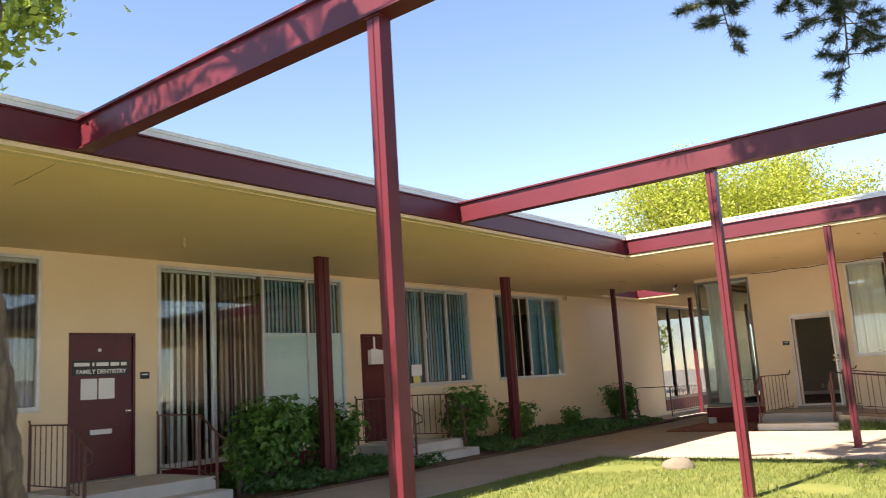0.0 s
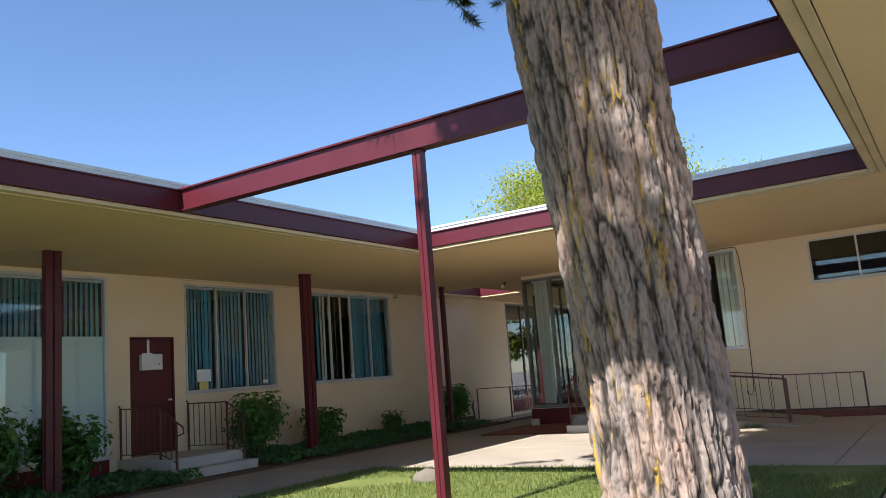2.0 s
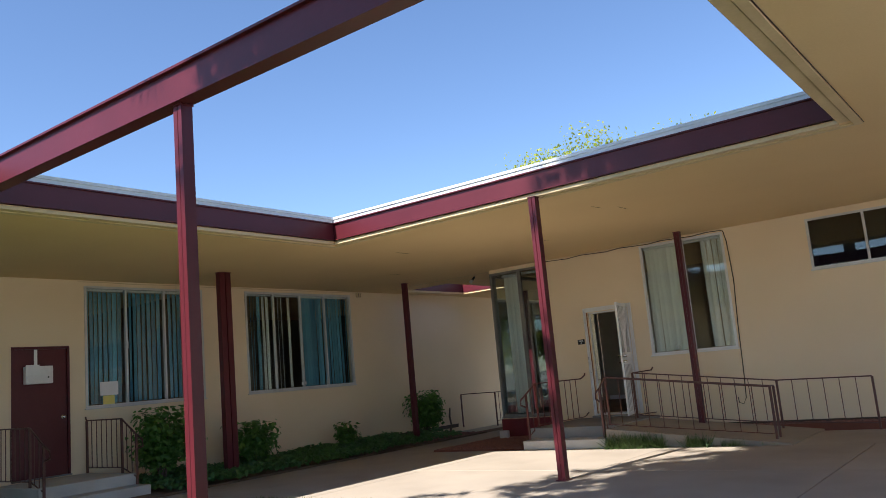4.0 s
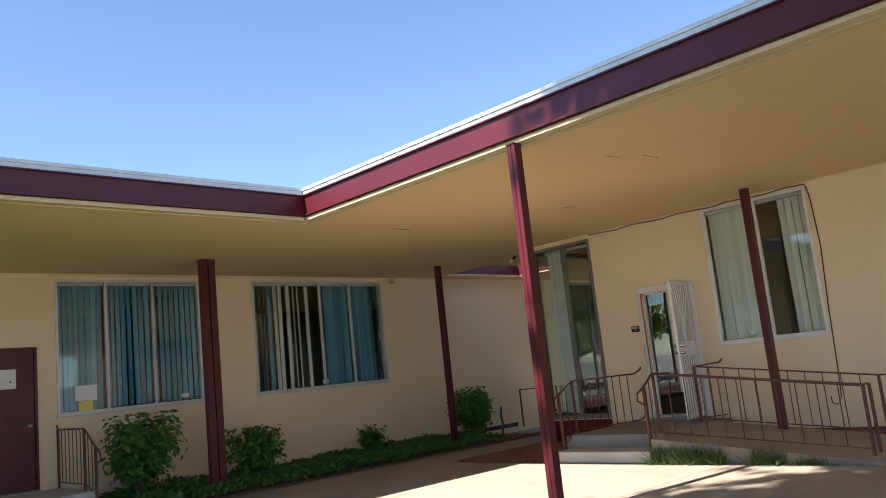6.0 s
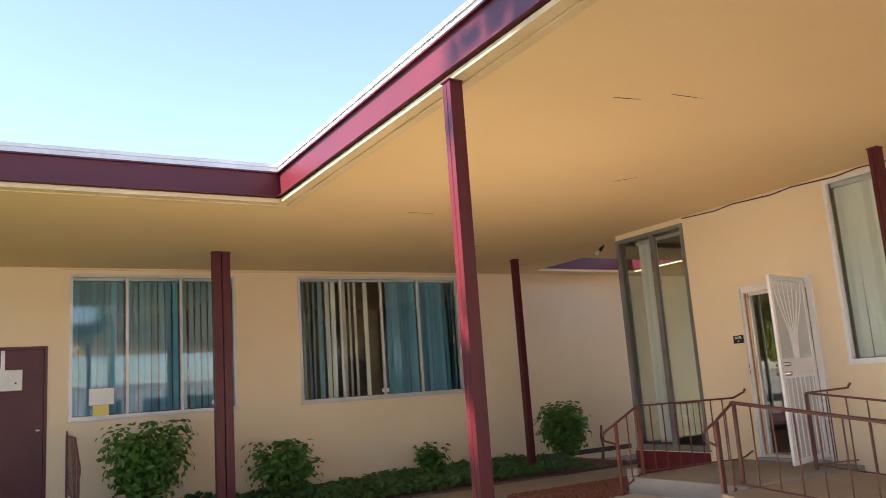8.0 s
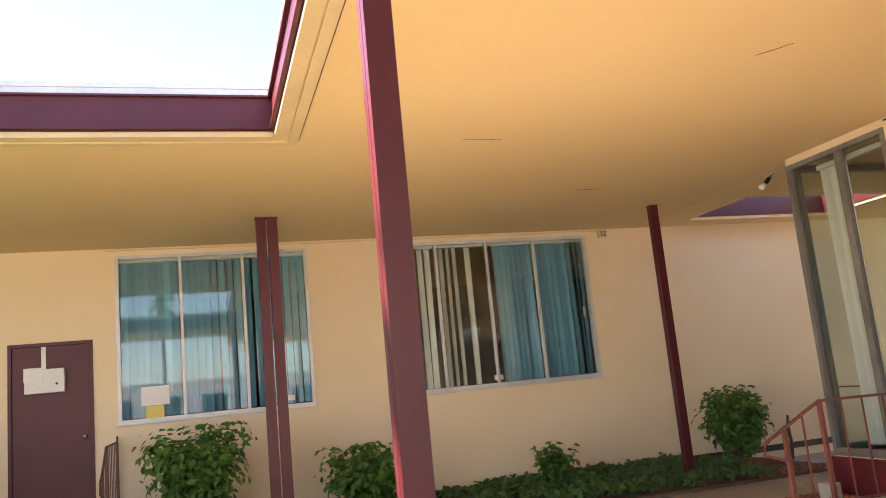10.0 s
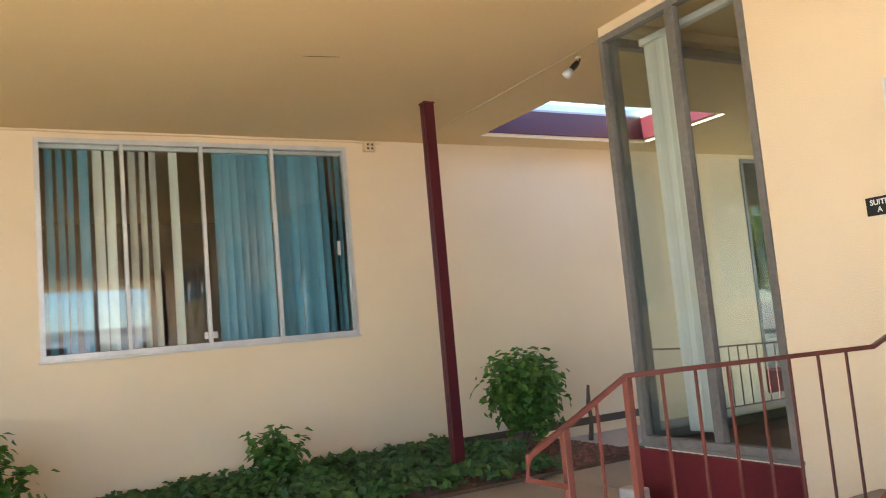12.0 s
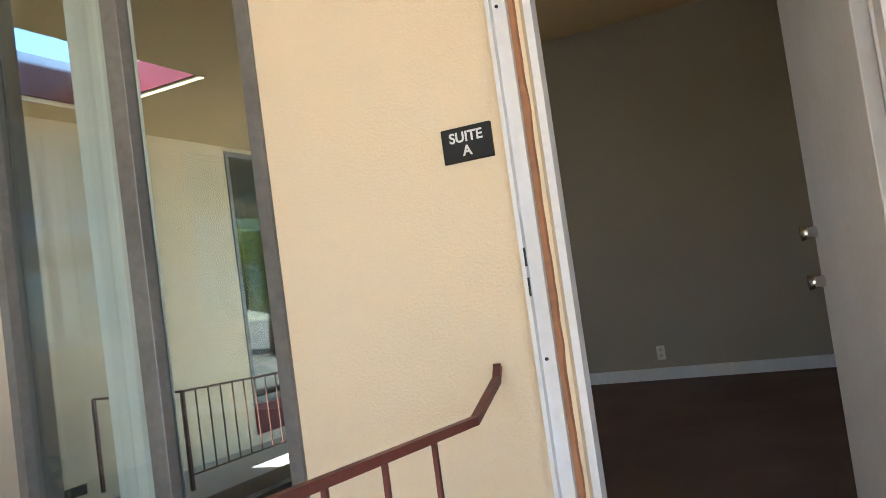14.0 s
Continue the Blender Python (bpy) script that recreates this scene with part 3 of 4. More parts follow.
strip = part("screen_track", boxes((a - 0.085, -0.012, lo - 0.03, a - 0.03, -0.001, hi + 0.09), (a - 0.085, -0.036, lo - 0.03, a - 0.073, -0.012, hi + 0.09), (a - 0.046, -0.028, lo - 0.03, a - 0.030, -0.012, hi + 0.09)), WHITE, d, "scuffed white metal track of the screen door")
for z in (2.15, 1.19, 0.61):
    part("screw", bar([(a - 0.060, -0.012, z), (a - 0.060, -0.0155, z)], 0.005, 8), BLACK, strip)
for z in (1.36, 1.44):
    part("latch_slot", boxes((a - 0.074, -0.0375, z, a - 0.070, -0.030, z + 0.05)), BLACK, strip, "dark latch hole")
split = bmesh.new()
rows = []
for k in range(60):
    z = lo + k * (hi - lo) / 59
    e = 0.010 * noise.noise(Vector((z * 2.3, 0, 1))) + 0.006 * noise.noise(Vector((z * 11, 0, 5)))
    rows.append([split.verts.new(p) for p in ((a - 0.029, -0.012 + e * 0.4, z), (a - 0.014 + e, -0.010 + e, z), (a - 0.006 + e, 0.014, z), (a - 0.004 + e, 0.031, z))])
for p, q in zip(rows, rows[1:]):
    for k in range(3):
        split.faces.new((p[k], p[k + 1], q[k + 1], q[k]))
part("split_jamb", split, RAWWOOD, d, "bare split wood along the jamb")
part("threshold", boxes((a, -0.06, lo - 0.015, b, 0.16, lo + 0.012)), ALU, d)
leaf = part("leaf", box(-0.86, 0, 0, 0, 0.044, 1.985, 0.003), WHITE, d, "white flush door swung inwards")
leaf.matrix_basis = pose(b - 0.06, 0.17, lo + 0.015, 0, 0, -79)
for z in (0.86, 1.03):
    k = part("knob", bar([(-0.82, -0.05, z), (-0.82, -0.025, z), (-0.82, 0.07, z), (-0.82, 0.095, z)], [0.028, 0.02, 0.02, 0.028], 12), CHROME, leaf, "chrome knob", True)
MESH = surface("white_wire_mesh", (0.80, 0.80, 0.80), (0.72, 0.72, 0.72), 0.5, 60, 3, 0.0)
MESH.node_tree.nodes["Principled BSDF"].inputs["Alpha"].default_value = 0.55
screen = thing("screen_door", "white metal security screen door standing open", "door", pose(b + 0.0, NORTH_Y - 0.03, lo + 0.01, 0, 0, 103))
SW, SH = 0.90, 2.02
part("screen_frame", boxes((-SW, 0, 0, -SW + 0.05, 0.03, SH), (-0.05, 0, 0, 0, 0.03, SH), (-SW + 0.05, 0, 0, -0.05, 0.03, 0.06), (-SW + 0.05, 0, SH - 0.05, -0.05, 0.03, SH)), WHITE, screen)
panel = part("lock_panel", boxes((-SW + 0.05, 0.004, 0.90, -0.05, 0.026, 0.93), (-SW + 0.05, 0.004, 1.08, -0.05, 0.026, 1.11), (-SW + 0.05, 0.012, 0.93, -0.05, 0.018, 1.08)), WHITE, screen)
for i in range(7):
    u = -SW + 0.05 + (i + 0.5) * (SW - 0.1) / 7
    part("bar", bar([(u, 0.015, 0.06), (u, 0.015, 0.90)], 0.007), WHITE, screen)
    f = (i - 3) / 3
    part("bar", bar([(-SW / 2 + 0.06 * f, 0.015, 1.11), (-SW / 2 + 0.10 * f, 0.015, 1.40), (-SW / 2 + 0.30 * f, 0.015, 1.75), (-SW / 2 + 0.37 * f, 0.015, SH - 0.05)], 0.007), WHITE, screen)
mesh_panel = part("mesh", boxes((-SW + 0.05, 0.0155, 0.06, -0.05, 0.0165, SH - 0.05)), MESH, screen, "fine white wire mesh")
for z in (0.95, 1.05):
    part("knob", bar([(-SW + 0.09, -0.06, z), (-SW + 0.09, 0.09, z)], 0.024, 12), CHROME, panel, "chrome knob", True)
suite = thing("suite_sign", "black plate lettered SUITE A beside the door", "sign", ON_NORTH(0))
plate = part("plate", box(-5.047, -0.014, 1.753, -4.897, -0.001, 1.850, 0.002), BLACK, suite)
letters("SUITE", 0.040, pose(-4.972, -0.0150, 1.820, 90, 0, 0), PAPER, plate)
letters("A", 0.040, pose(-4.972, -0.0150, 1.781, 90, 0, 0), PAPER, plate)
outlet = thing("wall_outlet", "ivory outlet plate low on the suite wall", "outlet", pose(-5.51, BACK_Y, 0.64))
plate = part("plate", box(-0.035, -0.008, -0.06, 0.035, -0.001, 0.06, 0.002), PALEBLIND, outlet)
for z in (-0.025, 0.025):
    part("socket", bar([(0, -0.008, z), (0, -0.011, z)], 0.016, 10), TRIM, plate)


# ---- porches, steps, ramp ----
def porch(label, y0, y1, depth=1.42):
    """A concrete landing with one step towards the walkway, on the west wall."""
    t = thing("entry_porch", label, "porch", ON_WEST(0), "entry porches of the west wing", kind="structure")
    part("landing", box(y0, -depth, 0.0, y1, -0.003, 0.335, 0.008), STEPGREY, t)
    part("step", box(y0 + 0.03, -depth - 0.38, 0.0, y1, -depth - 0.002, 0.17, 0.008), STEPGREY, t)
    return t


porch("grey concrete porch and steps before the maroon door", 10.62, 12.12)
porch("grey concrete porch and steps before the signed door", 4.62, 6.55)
suite_porch = thing("suite_porch", "concrete landing, steps and ramp before the suite door", "porch", kind="structure")
part("landing", box(-5.20, 17.39, 0.0, -3.55, NORTH_Y - 0.003, 0.325, 0.008), LANDING, suite_porch, "dark mottled grey concrete landing")
part("step", box(-5.11, 16.97, 0.0, -3.55, 17.388, 0.15, 0.008), STEPGREY, suite_porch)
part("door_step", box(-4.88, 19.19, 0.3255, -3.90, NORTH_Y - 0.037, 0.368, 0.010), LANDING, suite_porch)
bm = bmesh.new()
vs = [bm.verts.new(p) for p in ((-3.548, 17.02, 0.30), (-0.7, 17.02, 0.01), (-0.7, 18.97, 0.01), (-3.548, 18.97, 0.30), (-3.548, 17.02, -0.02), (-0.7, 17.02, -0.02), (-0.7, 18.97, -0.02), (-3.548, 18.97, -0.02))]
for f in ((0, 1, 2, 3), (4, 7, 6, 5), (0, 4, 5, 1), (1, 5, 6, 2), (2, 6, 7, 3), (3, 7, 4, 0)):
    bm.faces.new([vs[i] for i in f])
part("ramp", bm, CONCRETE, suite_porch, "sloping concrete ramp")


# ---- railings ----
def railing(label, top, drop_to, spacing, material, posts, m=Matrix(), curl=None, group="iron railings", lift=0.08):
    """An iron railing: a flat top bar through the points top, a foot bar at drop_to below them, and upright bars between.
    posts: indices of points that carry a post down to the given ground height."""
    t = thing("iron_railing", label, "railing", m, group)
    pts = [Vector(p) for p in top]
    path = pts + ([Vector(p) for p in curl] if curl else [])
    part("top_rail", bar(path, 0.0145, 4), material, t)
    for i, ground in posts:
        p = pts[i]
        part("post", box(p.x - 0.016, p.y - 0.016, ground, p.x + 0.016, p.y + 0.016, p.z - 0.005, 0.002), material, t)
    foot = [(p, f) for p, f in zip(pts, drop_to) if f is not None]
    if len(foot) > 1:
        low = [Vector((p.x, p.y, f + lift)) for p, f in foot]
        part("foot_rail", bar(low, 0.010, 4), material, t)
        for (p, f), (q, g) in zip(foot, foot[1:]):
            n = max(2, round((q - p).length / spacing))
            for k in range(1, n):
                s = p.lerp(q, k / n)
                lo = f + lift + (g - f) * k / n
                part("baluster", bar([(s.x, s.y, lo), (s.x, s.y, s.z)], 0.0075, 4), material, t)
    return t


# beside the maroon door: local x along the wall, y out of it is negative
for y in (10.66, 12.08):
    railing("brown iron railing on the concrete porch of the maroon door", [(y, -0.02, 1.24), (y, -0.06, 1.18), (y, -1.10, 1.17), (y, -1.50, 0.92)], [None, 0.34, 0.34, 0.2], 0.15, IRON,
            [(1, 0.335), (2, 0.335), (3, 0.17)], ON_WEST(0), [(y, -1.66, 0.84), (y, -1.68, 0.74), (y, -1.52, 0.70)])
for y in (4.66, 6.51):
    railing("brown iron railing on the concrete porch of the signed door", [(y, -0.02, 1.24), (y, -0.06, 1.18), (y, -1.10, 1.17), (y, -1.50, 0.92)], [None, 0.34, 0.34, 0.2], 0.15, IRON,
            [(1, 0.335), (2, 0.335), (3, 0.17)], ON_WEST(0), [(y, -1.66, 0.84), (y, -1.68, 0.74), (y, -1.52, 0.70)])
# suite steps
steps_rail = railing("red-brown iron railing beside the suite steps", [(-4.97, NORTH_Y - 0.02, 1.185), (-4.965, NORTH_Y - 0.05, 1.15), (-4.925, 18.97, 1.092), (-5.10, 17.55, 1.10), (-5.10, 17.20, 0.93)],
        [None, None, 0.29, 0.29, 0.13], 0.17, IRON_RED, [(3, 0.30), (4, 0.14)], curl=[(-5.10, 17.02, 0.845), (-5.10, 17.00, 0.76), (-5.10, 17.19, 0.70)])
part("foot_bracket", bar([(-4.925, 18.97, 0.372), (-4.95, 19.10, 0.385), (-4.985, NORTH_Y - 0.03, 0.425), (-4.985, NORTH_Y - 0.002, 0.425)], 0.011, 6), IRON, steps_rail, "brown iron bar bent into the wall")
railing("red-brown iron railing at the turn from steps to ramp", [(-3.66, 17.20, 0.96), (-3.70, 17.52, 1.12), (-3.66, 17.44, 1.12), (-1.00, 17.36, 0.81), (-1.02, 17.62, 0.80)],
        [0.13, 0.27, None, None, None], 0.17, IRON, [(0, 0.14), (1, 0.30), (3, 0.02), (4, 0.03)])
railing("long brown iron railing descending with the ramp", [(-3.66, 17.42, 1.11), (-1.02, 17.34, 0.80)], [0.26, 0.04], 0.235, IRON, [])
railing("brown iron curl at the foot of the steps", [(-3.66, 17.18, 0.95), (-3.66, 17.03, 0.88), (-3.66, 17.01, 0.79), (-3.66, 17.17, 0.72)], [None] * 4, 0.2, IRON, [(0, 0.14)])
railing("brown iron railing along the wall side of the ramp", [(-3.56, NORTH_Y - 0.02, 1.20), (-3.58, NORTH_Y - 0.05, 1.15), (-3.74, 18.73, 1.13), (-1.26, 18.73, 0.83), (0.14, 18.73, 0.80)],
        [None, 0.30, 0.30, 0.07, 0.02], 0.235, IRON, [(2, 0.29), (3, 0.05), (4, 0.0)])
# passage
railing("tan iron railing by the passage entrance", [(22.5, -0.10, 0.86), (22.5, -1.2, 0.86), (24.7, -1.25, 0.80)], [None, 0.05, 0.05], 0.16, IRON, [(0, 0.0), (1, 0.0), (2, 0.0)], ON_WEST(0))
railing("red iron railing in the sunny passage", [(-8.2, 24.2, 0.92), (-7.4, 24.2, 0.92), (-7.35, 26.0, 0.92)], [0.0, 0.0, 0.0], 0.2, REDIRON, [(0, 0.0), (1, 0.0), (2, 0.0)])


# ---- small fixtures ----
def flood_lamp(m, label):
    t = thing("flood_lamp", label, "lamp", m)
    part("canopy", bar([(0, 0, 0), (0, 0, -0.02)], 0.055, 16), TRIM, t)
    dark = TRIM if "cream" in label else BLACK
    part("arm", bar([(0, 0, -0.02), (0.01, 0, -0.05), (0.04, 0, -0.07)], 0.012, 8), dark, t)
    shade = part("shade", bar([(0.03, 0, -0.06), (0.07, 0, -0.10), (0.12, 0, -0.15)], [0.03, 0.04, 0.035], 12), dark, t)
    part("bulb", bar([(0.12, 0, -0.15), (0.15, 0, -0.18), (0.19, 0, -0.22), (0.20, 0, -0.235)], [0.03, 0.045, 0.055, 0.03], 12), TRIM if "cream" in label else WHITE, shade, "pale reflector bulb", True)
    return t


flood_lamp(pose(-7.55, 19.55, SOFFIT_Z - 0.001, 0, 0, 250) @ Matrix.Scale(0.72, 4), "black flood lamp with a white bulb under the soffit")
flood_lamp(pose(-8.70, 5.83, SOFFIT_Z - 0.001, 0, 0, 150) @ Matrix.Scale(0.5, 4), "small cream flood lamp under the ochre soffit")
box_lamp = thing("junction_box", "small cream electrical box high on the stucco wall", "box", ON_WEST(18.86, 3.455))
cover = part("cover", box(-0.07, -0.06, -0.05, 0.07, -0.001, 0.06, 0.006), TRIM, box_lamp)
for u in (-0.025, 0.025):
    for z in (-0.02, 0.025):
        part("socket", box(u - 0.013, -0.066, z - 0.012, u + 0.013, -0.06, z + 0.012, 0.002), CABLE, cover)
cable = thing("wall_cable", "dark cable sagging along the wall head and down beside the window", "cable")
pts = [(-5.64 + 0.285 * i, NORTH_Y - 0.012, 3.512 - 0.012 * (i % 3)) for i in range(14)] + [(-1.92, NORTH_Y - 0.012, 3.46), (-1.89, NORTH_Y - 0.012, 3.3), (-1.86, NORTH_Y - 0.012, 2.6), (-1.90, NORTH_Y - 0.012, 1.8), (-1.92, NORTH_Y - 0.012, 1.0),
       (-1.94, NORTH_Y - 0.015, 0.55), (-1.99, NORTH_Y - 0.03, 0.45), (-2.06, NORTH_Y - 0.04, 0.47), (-2.07, NORTH_Y - 0.03, 0.56)]
part("lead", bar(pts, 0.008, 6), CABLE, cable)
head_cable = thing("wall_cable", "thin painted cable along the head of the stucco wall", "cable")
part("lead", bar([(WEST_X + 0.012, 12.0 + 0.5 * i, 3.508 + 0.006 * math.sin(i * 2.1)) for i in range(15)], 0.007, 5), TRIM, head_cable)
for y0, y1, z0, z1, mat, lab in ((12.36, 12.69, 1.57, 1.80, PAPER, "white card"), (12.41, 12.62, 1.42, 1.565, YELLOW, "yellow note")):
    solid("window_notice", boxes((y0, 0.0, z0, y1, 0.006, z1)), mat, lab + " stuck in the corner of the window", "notice", "object", ON_WEST(0))
for y in (14.08, 16.95):
    solid("window_sticker", boxes((y, 0.018, 1.47, y + 0.13, 0.027, 1.535)), PAPER, "small white sticker low on the window glass", "sticker", "object", ON_WEST(0))
hub = thing("sill_ornament", "small pale rounded ornament inside the window", "ornament", pose(-3.05, NORTH_Y + 0.07, 1.475))
bm = bmesh.new()
bmesh.ops.create_uvsphere(bm, u_segments=14, v_segments=9, radius=0.045, matrix=pose(0, 0, 0.045))
part("body", bm, WHITE, hub, "", True)
block = thing("concrete_block", "small grey concrete block on the red gravel", "block", pose(-6.80, 18.98, 0.02, 0, 0, 12))
part("body", box(-0.09, -0.06, 0, 0.09, 0.06, 0.15, 0.01), STEPGREY, block)
crack = thing("soffit_seam", "fine dark cracks in the painted soffit", "crack", kind="structure")
for x, y, dx, dy in ((-6.23, 15.33, 0.0, 0.36), (-2.40, 15.10, 0.04, 0.26), (-2.19, 15.50, 0.02, 0.32), (-7.39, 3.07, 0.98, -0.03), (-4.4, 16.9, 0.22, 0.15), (-8.1, 17.3, 0.05, 0.28)):
    part("crack", bar([(x + dx * k / 6, y + dy * k / 6 + random.uniform(-0.006, 0.006), SOFFIT_Z - 0.0008) for k in range(7)], [0.001, 0.003, 0.0035, 0.003, 0.0035, 0.002, 0.001], 4), CABLE, crack)
solid("trim_seam", boxes((WEST_X + 0.6, 19.43, SOFFIT_Z - 0.006, CORNER_X - 0.02, 19.455, SOFFIT_Z - 0.001)), TRIM, "narrow batten across the passage soffit", "trim")


# thin dark strips set against the foot of both stucco walls
solid("trim_base", boxes((12.15, -0.012, 0.02, 22.4, -0.001, 0.11), (-8.0, -0.012, 0.02, 4.6, -0.001, 0.11)), CABLE, "thin dark strip along the foot of the stucco", "trim", m=ON_WEST(0))
solid("trim_base", boxes((-3.5, -0.012, 0.02, 9.0, -0.001, 0.14)), CABLE, "thin dark strip along the foot of the stucco", "trim", m=ON_NORTH(0))


# ---- planting ----
def shrub(label, x, y, height, width, count, leaf=0.05, z0=0.03):
    t = thing("shrub", label, "shrub", pose(x, y, z0), "shrubs along the stucco wall")
    bm = bmesh.new()
    tips = []
    for k in range(11):
        a = 2 * math.pi * (k * 0.382 + random.uniform(-0.06, 0.06))
        r = width * random.uniform(0.18, 0.45)
        tip = Vector((r * math.cos(a), r * math.sin(a), height * random.uniform(0.48, 0.97)))
        mid = Vector((tip.x * 0.35, tip.y * 0.35, tip.z * 0.5))
        tube(bm, [(random.uniform(-0.04, 0.04), random.uniform(-0.04, 0.04), -0.03), mid, tip], [0.014, 0.010, 0.004], 5)
        tips += [mid.lerp(tip, s) for s in (0.15, 0.45, 0.75, 1.0)]
    part("stems", bm, TWIG, t)
    c = np.array([tips[i] for i in np.random.randint(0, len(tips), count)])
    off = np.random.normal(size=(count, 3)) * np.array([width * 0.125, width * 0.125, height * 0.095])
    c = c + off
    c[:, 2] = np.clip(c[:, 2], 0.02, height * 1.04)
    normals = off + np.array([0, 0, 0.16]) + np.random.normal(size=(count, 3)) * 0.075
    ob = new("foliage", leaves_mesh("foliage", c, normals, np.random.uniform(0.7, 1.25, count) * leaf, LEAF))
    ob.parent = t
    return t


shrub("leafy green shrub by the maroon door's steps", -9.72, 12.98, 1.20, 1.0, 2600, 0.052)
shrub("leafy green shrub beside the paired steel posts", -9.70, 14.92, 0.80, 0.85, 1500, 0.05)
shrub("small low green shrub in the ivy bed", -9.75, 17.38, 0.55, 0.5, 520, 0.052)
shrub("dense green shrub near the passage", -9.75, 20.12, 1.0, 0.80, 3000, 0.048)
shrub("broad green shrub before the tall window", -9.35, 7.7, 1.26, 1.2, 3400, 0.055)
shrub("green shrub beside the steel posts and tall window", -9.45, 9.0, 1.22, 0.95, 2100, 0.056)
shrub("thin dry-stemmed shrub by the porch railing", -9.1, 6.95, 0.8, 0.5, 280, 0.052)
stump = thing("dry_stem", "bare grey stem standing in the bed", "stem", pose(-9.6, 20.85, 0.0))
part("stem", bar([(0, 0, 0), (0.03, 0.01, 0.22), (-0.02, 0.03, 0.40), (0.02, 0.02, 0.60)], [0.03, 0.022, 0.026, 0.016], 7), TWIG, stump)

n = 15000
ys = np.random.uniform(6.9, 19.5, n)
edge = np.array([noise.noise(Vector((0, y * 1.7, 0))) for y in ys]) * 0.18
xs = np.random.uniform(WEST_X + 0.08, -8.22, n) + edge * 0.6
hump = np.array([0.13 + 0.13 * noise.noise(Vector((x * 2.2, y * 2.2, 3))) for x, y in zip(xs, ys)])
inside = ~((ys > 10.55) & (ys < 12.2))
zs = 0.04 + np.clip(hump, 0.02, 0.4) * np.random.uniform(0.35, 1.0, n)
pts = np.stack([xs, ys, zs], 1)[inside]
ivy = new("ivy", leaves_mesh("ivy", pts, np.random.normal(size=(len(pts), 3)) * 0.5 + np.array([0.35, -0.1, 0.9]), np.random.uniform(0.03, 0.055, len(pts)), IVYLEAF, aspect=0.75))
tagged(ivy, "dense dark green ivy covering the bed along the wall", "ivy", "", "stuff")
n = 1500
pts = np.stack([np.random.uniform(-10.3, -8.4, n), np.random.uniform(-2, 4.4, n), np.random.uniform(0.05, 0.2, n)], 1)
ivy = new("ivy", leaves_mesh("ivy", pts, np.random.normal(size=(n, 3)) * 0.5 + np.array([0.3, 0, 0.9]), np.random.uniform(0.03, 0.055, n), IVYLEAF, aspect=0.75))
tagged(ivy, "sparse dark green ivy by the signed door", "ivy", "", "stuff")

n = 52000
xs, ys = np.random.uniform(-6.24, 0.93, n), 12.14 - np.abs(np.random.normal(size=n)) * 4.5
thin = np.array([noise.noise(Vector((x * 0.9, y * 0.9, 7))) for x, y in zip(xs, ys)])
keep = (thin > -0.28) & (ys > 0.5)
pts = np.stack([xs, ys, np.full(n, -0.008)], 1)[keep]
grass = new("grass", leaves_mesh("grass", pts, np.random.normal(size=(len(pts), 3)) * 0.45 + np.array([0, 0, 1.0]), np.random.uniform(0.03, 0.075, len(pts)), BLADE, "blade", 0.07))
tagged(grass, "short patchy lawn grass, green mixed with straw", "grass", "", "stuff")


def weeds(label, x0, x1, y, height, count):
    c = np.stack([np.random.uniform(x0, x1, count), y + np.random.normal(size=count) * 0.05, np.zeros(count)], 1)
    ob = new("weed_tuft", leaves_mesh("weed_tuft", c, np.random.normal(size=(count, 3)) * 0.5 + np.array([0, -0.25, 1.0]), np.random.uniform(0.5, 1.0, count) * height, WEED, "blade", 0.03))
    return tagged(ob, label, "weeds", "", "stuff")


weeds("tall dark grass tuft against the ramp's edge", -3.52, -2.55, 16.93, 0.30, 700)
weeds("grass tuft against the ramp's edge", -2.20, -1.85, 16.95, 0.26, 260)
weeds("small grass tuft at the foot of the ramp", -1.70, -1.35, 16.95, 0.16, 120)
weeds("sparse weeds along the edge of the ramp", -2.6, -0.9, 16.95, 0.08, 160)


def pebbles(label, x0, x1, y0, y1, z, count, lo, hi):
    me_v, me_f = [], []
    ico = [(0, 0, 1), (0.9, 0, 0.3), (0.28, 0.85, 0.3), (-0.72, 0.52, 0.3), (-0.72, -0.52, 0.3), (0.28, -0.85, 0.3)]
    for i in range(count):
        s, a = random.uniform(lo, hi), random.uniform(0, 6.28)
        cx, cy = random.uniform(x0, x1), random.uniform(y0, y1)
        b = len(me_v)
        for p in ico:
            q = [c * random.uniform(0.75, 1.2) for c in p]
            me_v.append((cx + s * (q[0] * math.cos(a) - q[1] * math.sin(a)), cy + s * (q[0] * math.sin(a) + q[1] * math.cos(a)), z + s * (q[2] - 0.3)))
        me_f += [(b, b + 1 + k, b + 1 + (k + 1) % 5) for k in range(5)]
    me = bpy.data.meshes.new("lava_gravel")
    me.from_pydata(me_v, [], me_f)
    me.materials.append(LAVA_STONE)
    return tagged(new("lava_gravel", me), label, "gravel", "", "stuff")


LAVA_STONE = leaf_material("lava_stone", (0.11, 0.032, 0.022), (0.30, 0.12, 0.085), 0.0)
pebbles("loose red lava gravel under the corner window", -7.13, -5.24, 17.07, 19.22, 0.02, 5200, 0.012, 0.03)
pebbles("loose red lava gravel along the suite's wall", -3.3, 3.0, 18.99, 19.25, 0.10, 1500, 0.015, 0.035)
pebbles("scattered mulch and red gravel at the end of the bed", -10.3, -8.4, 18.6, 20.6, 0.03, 1500, 0.012, 0.03)
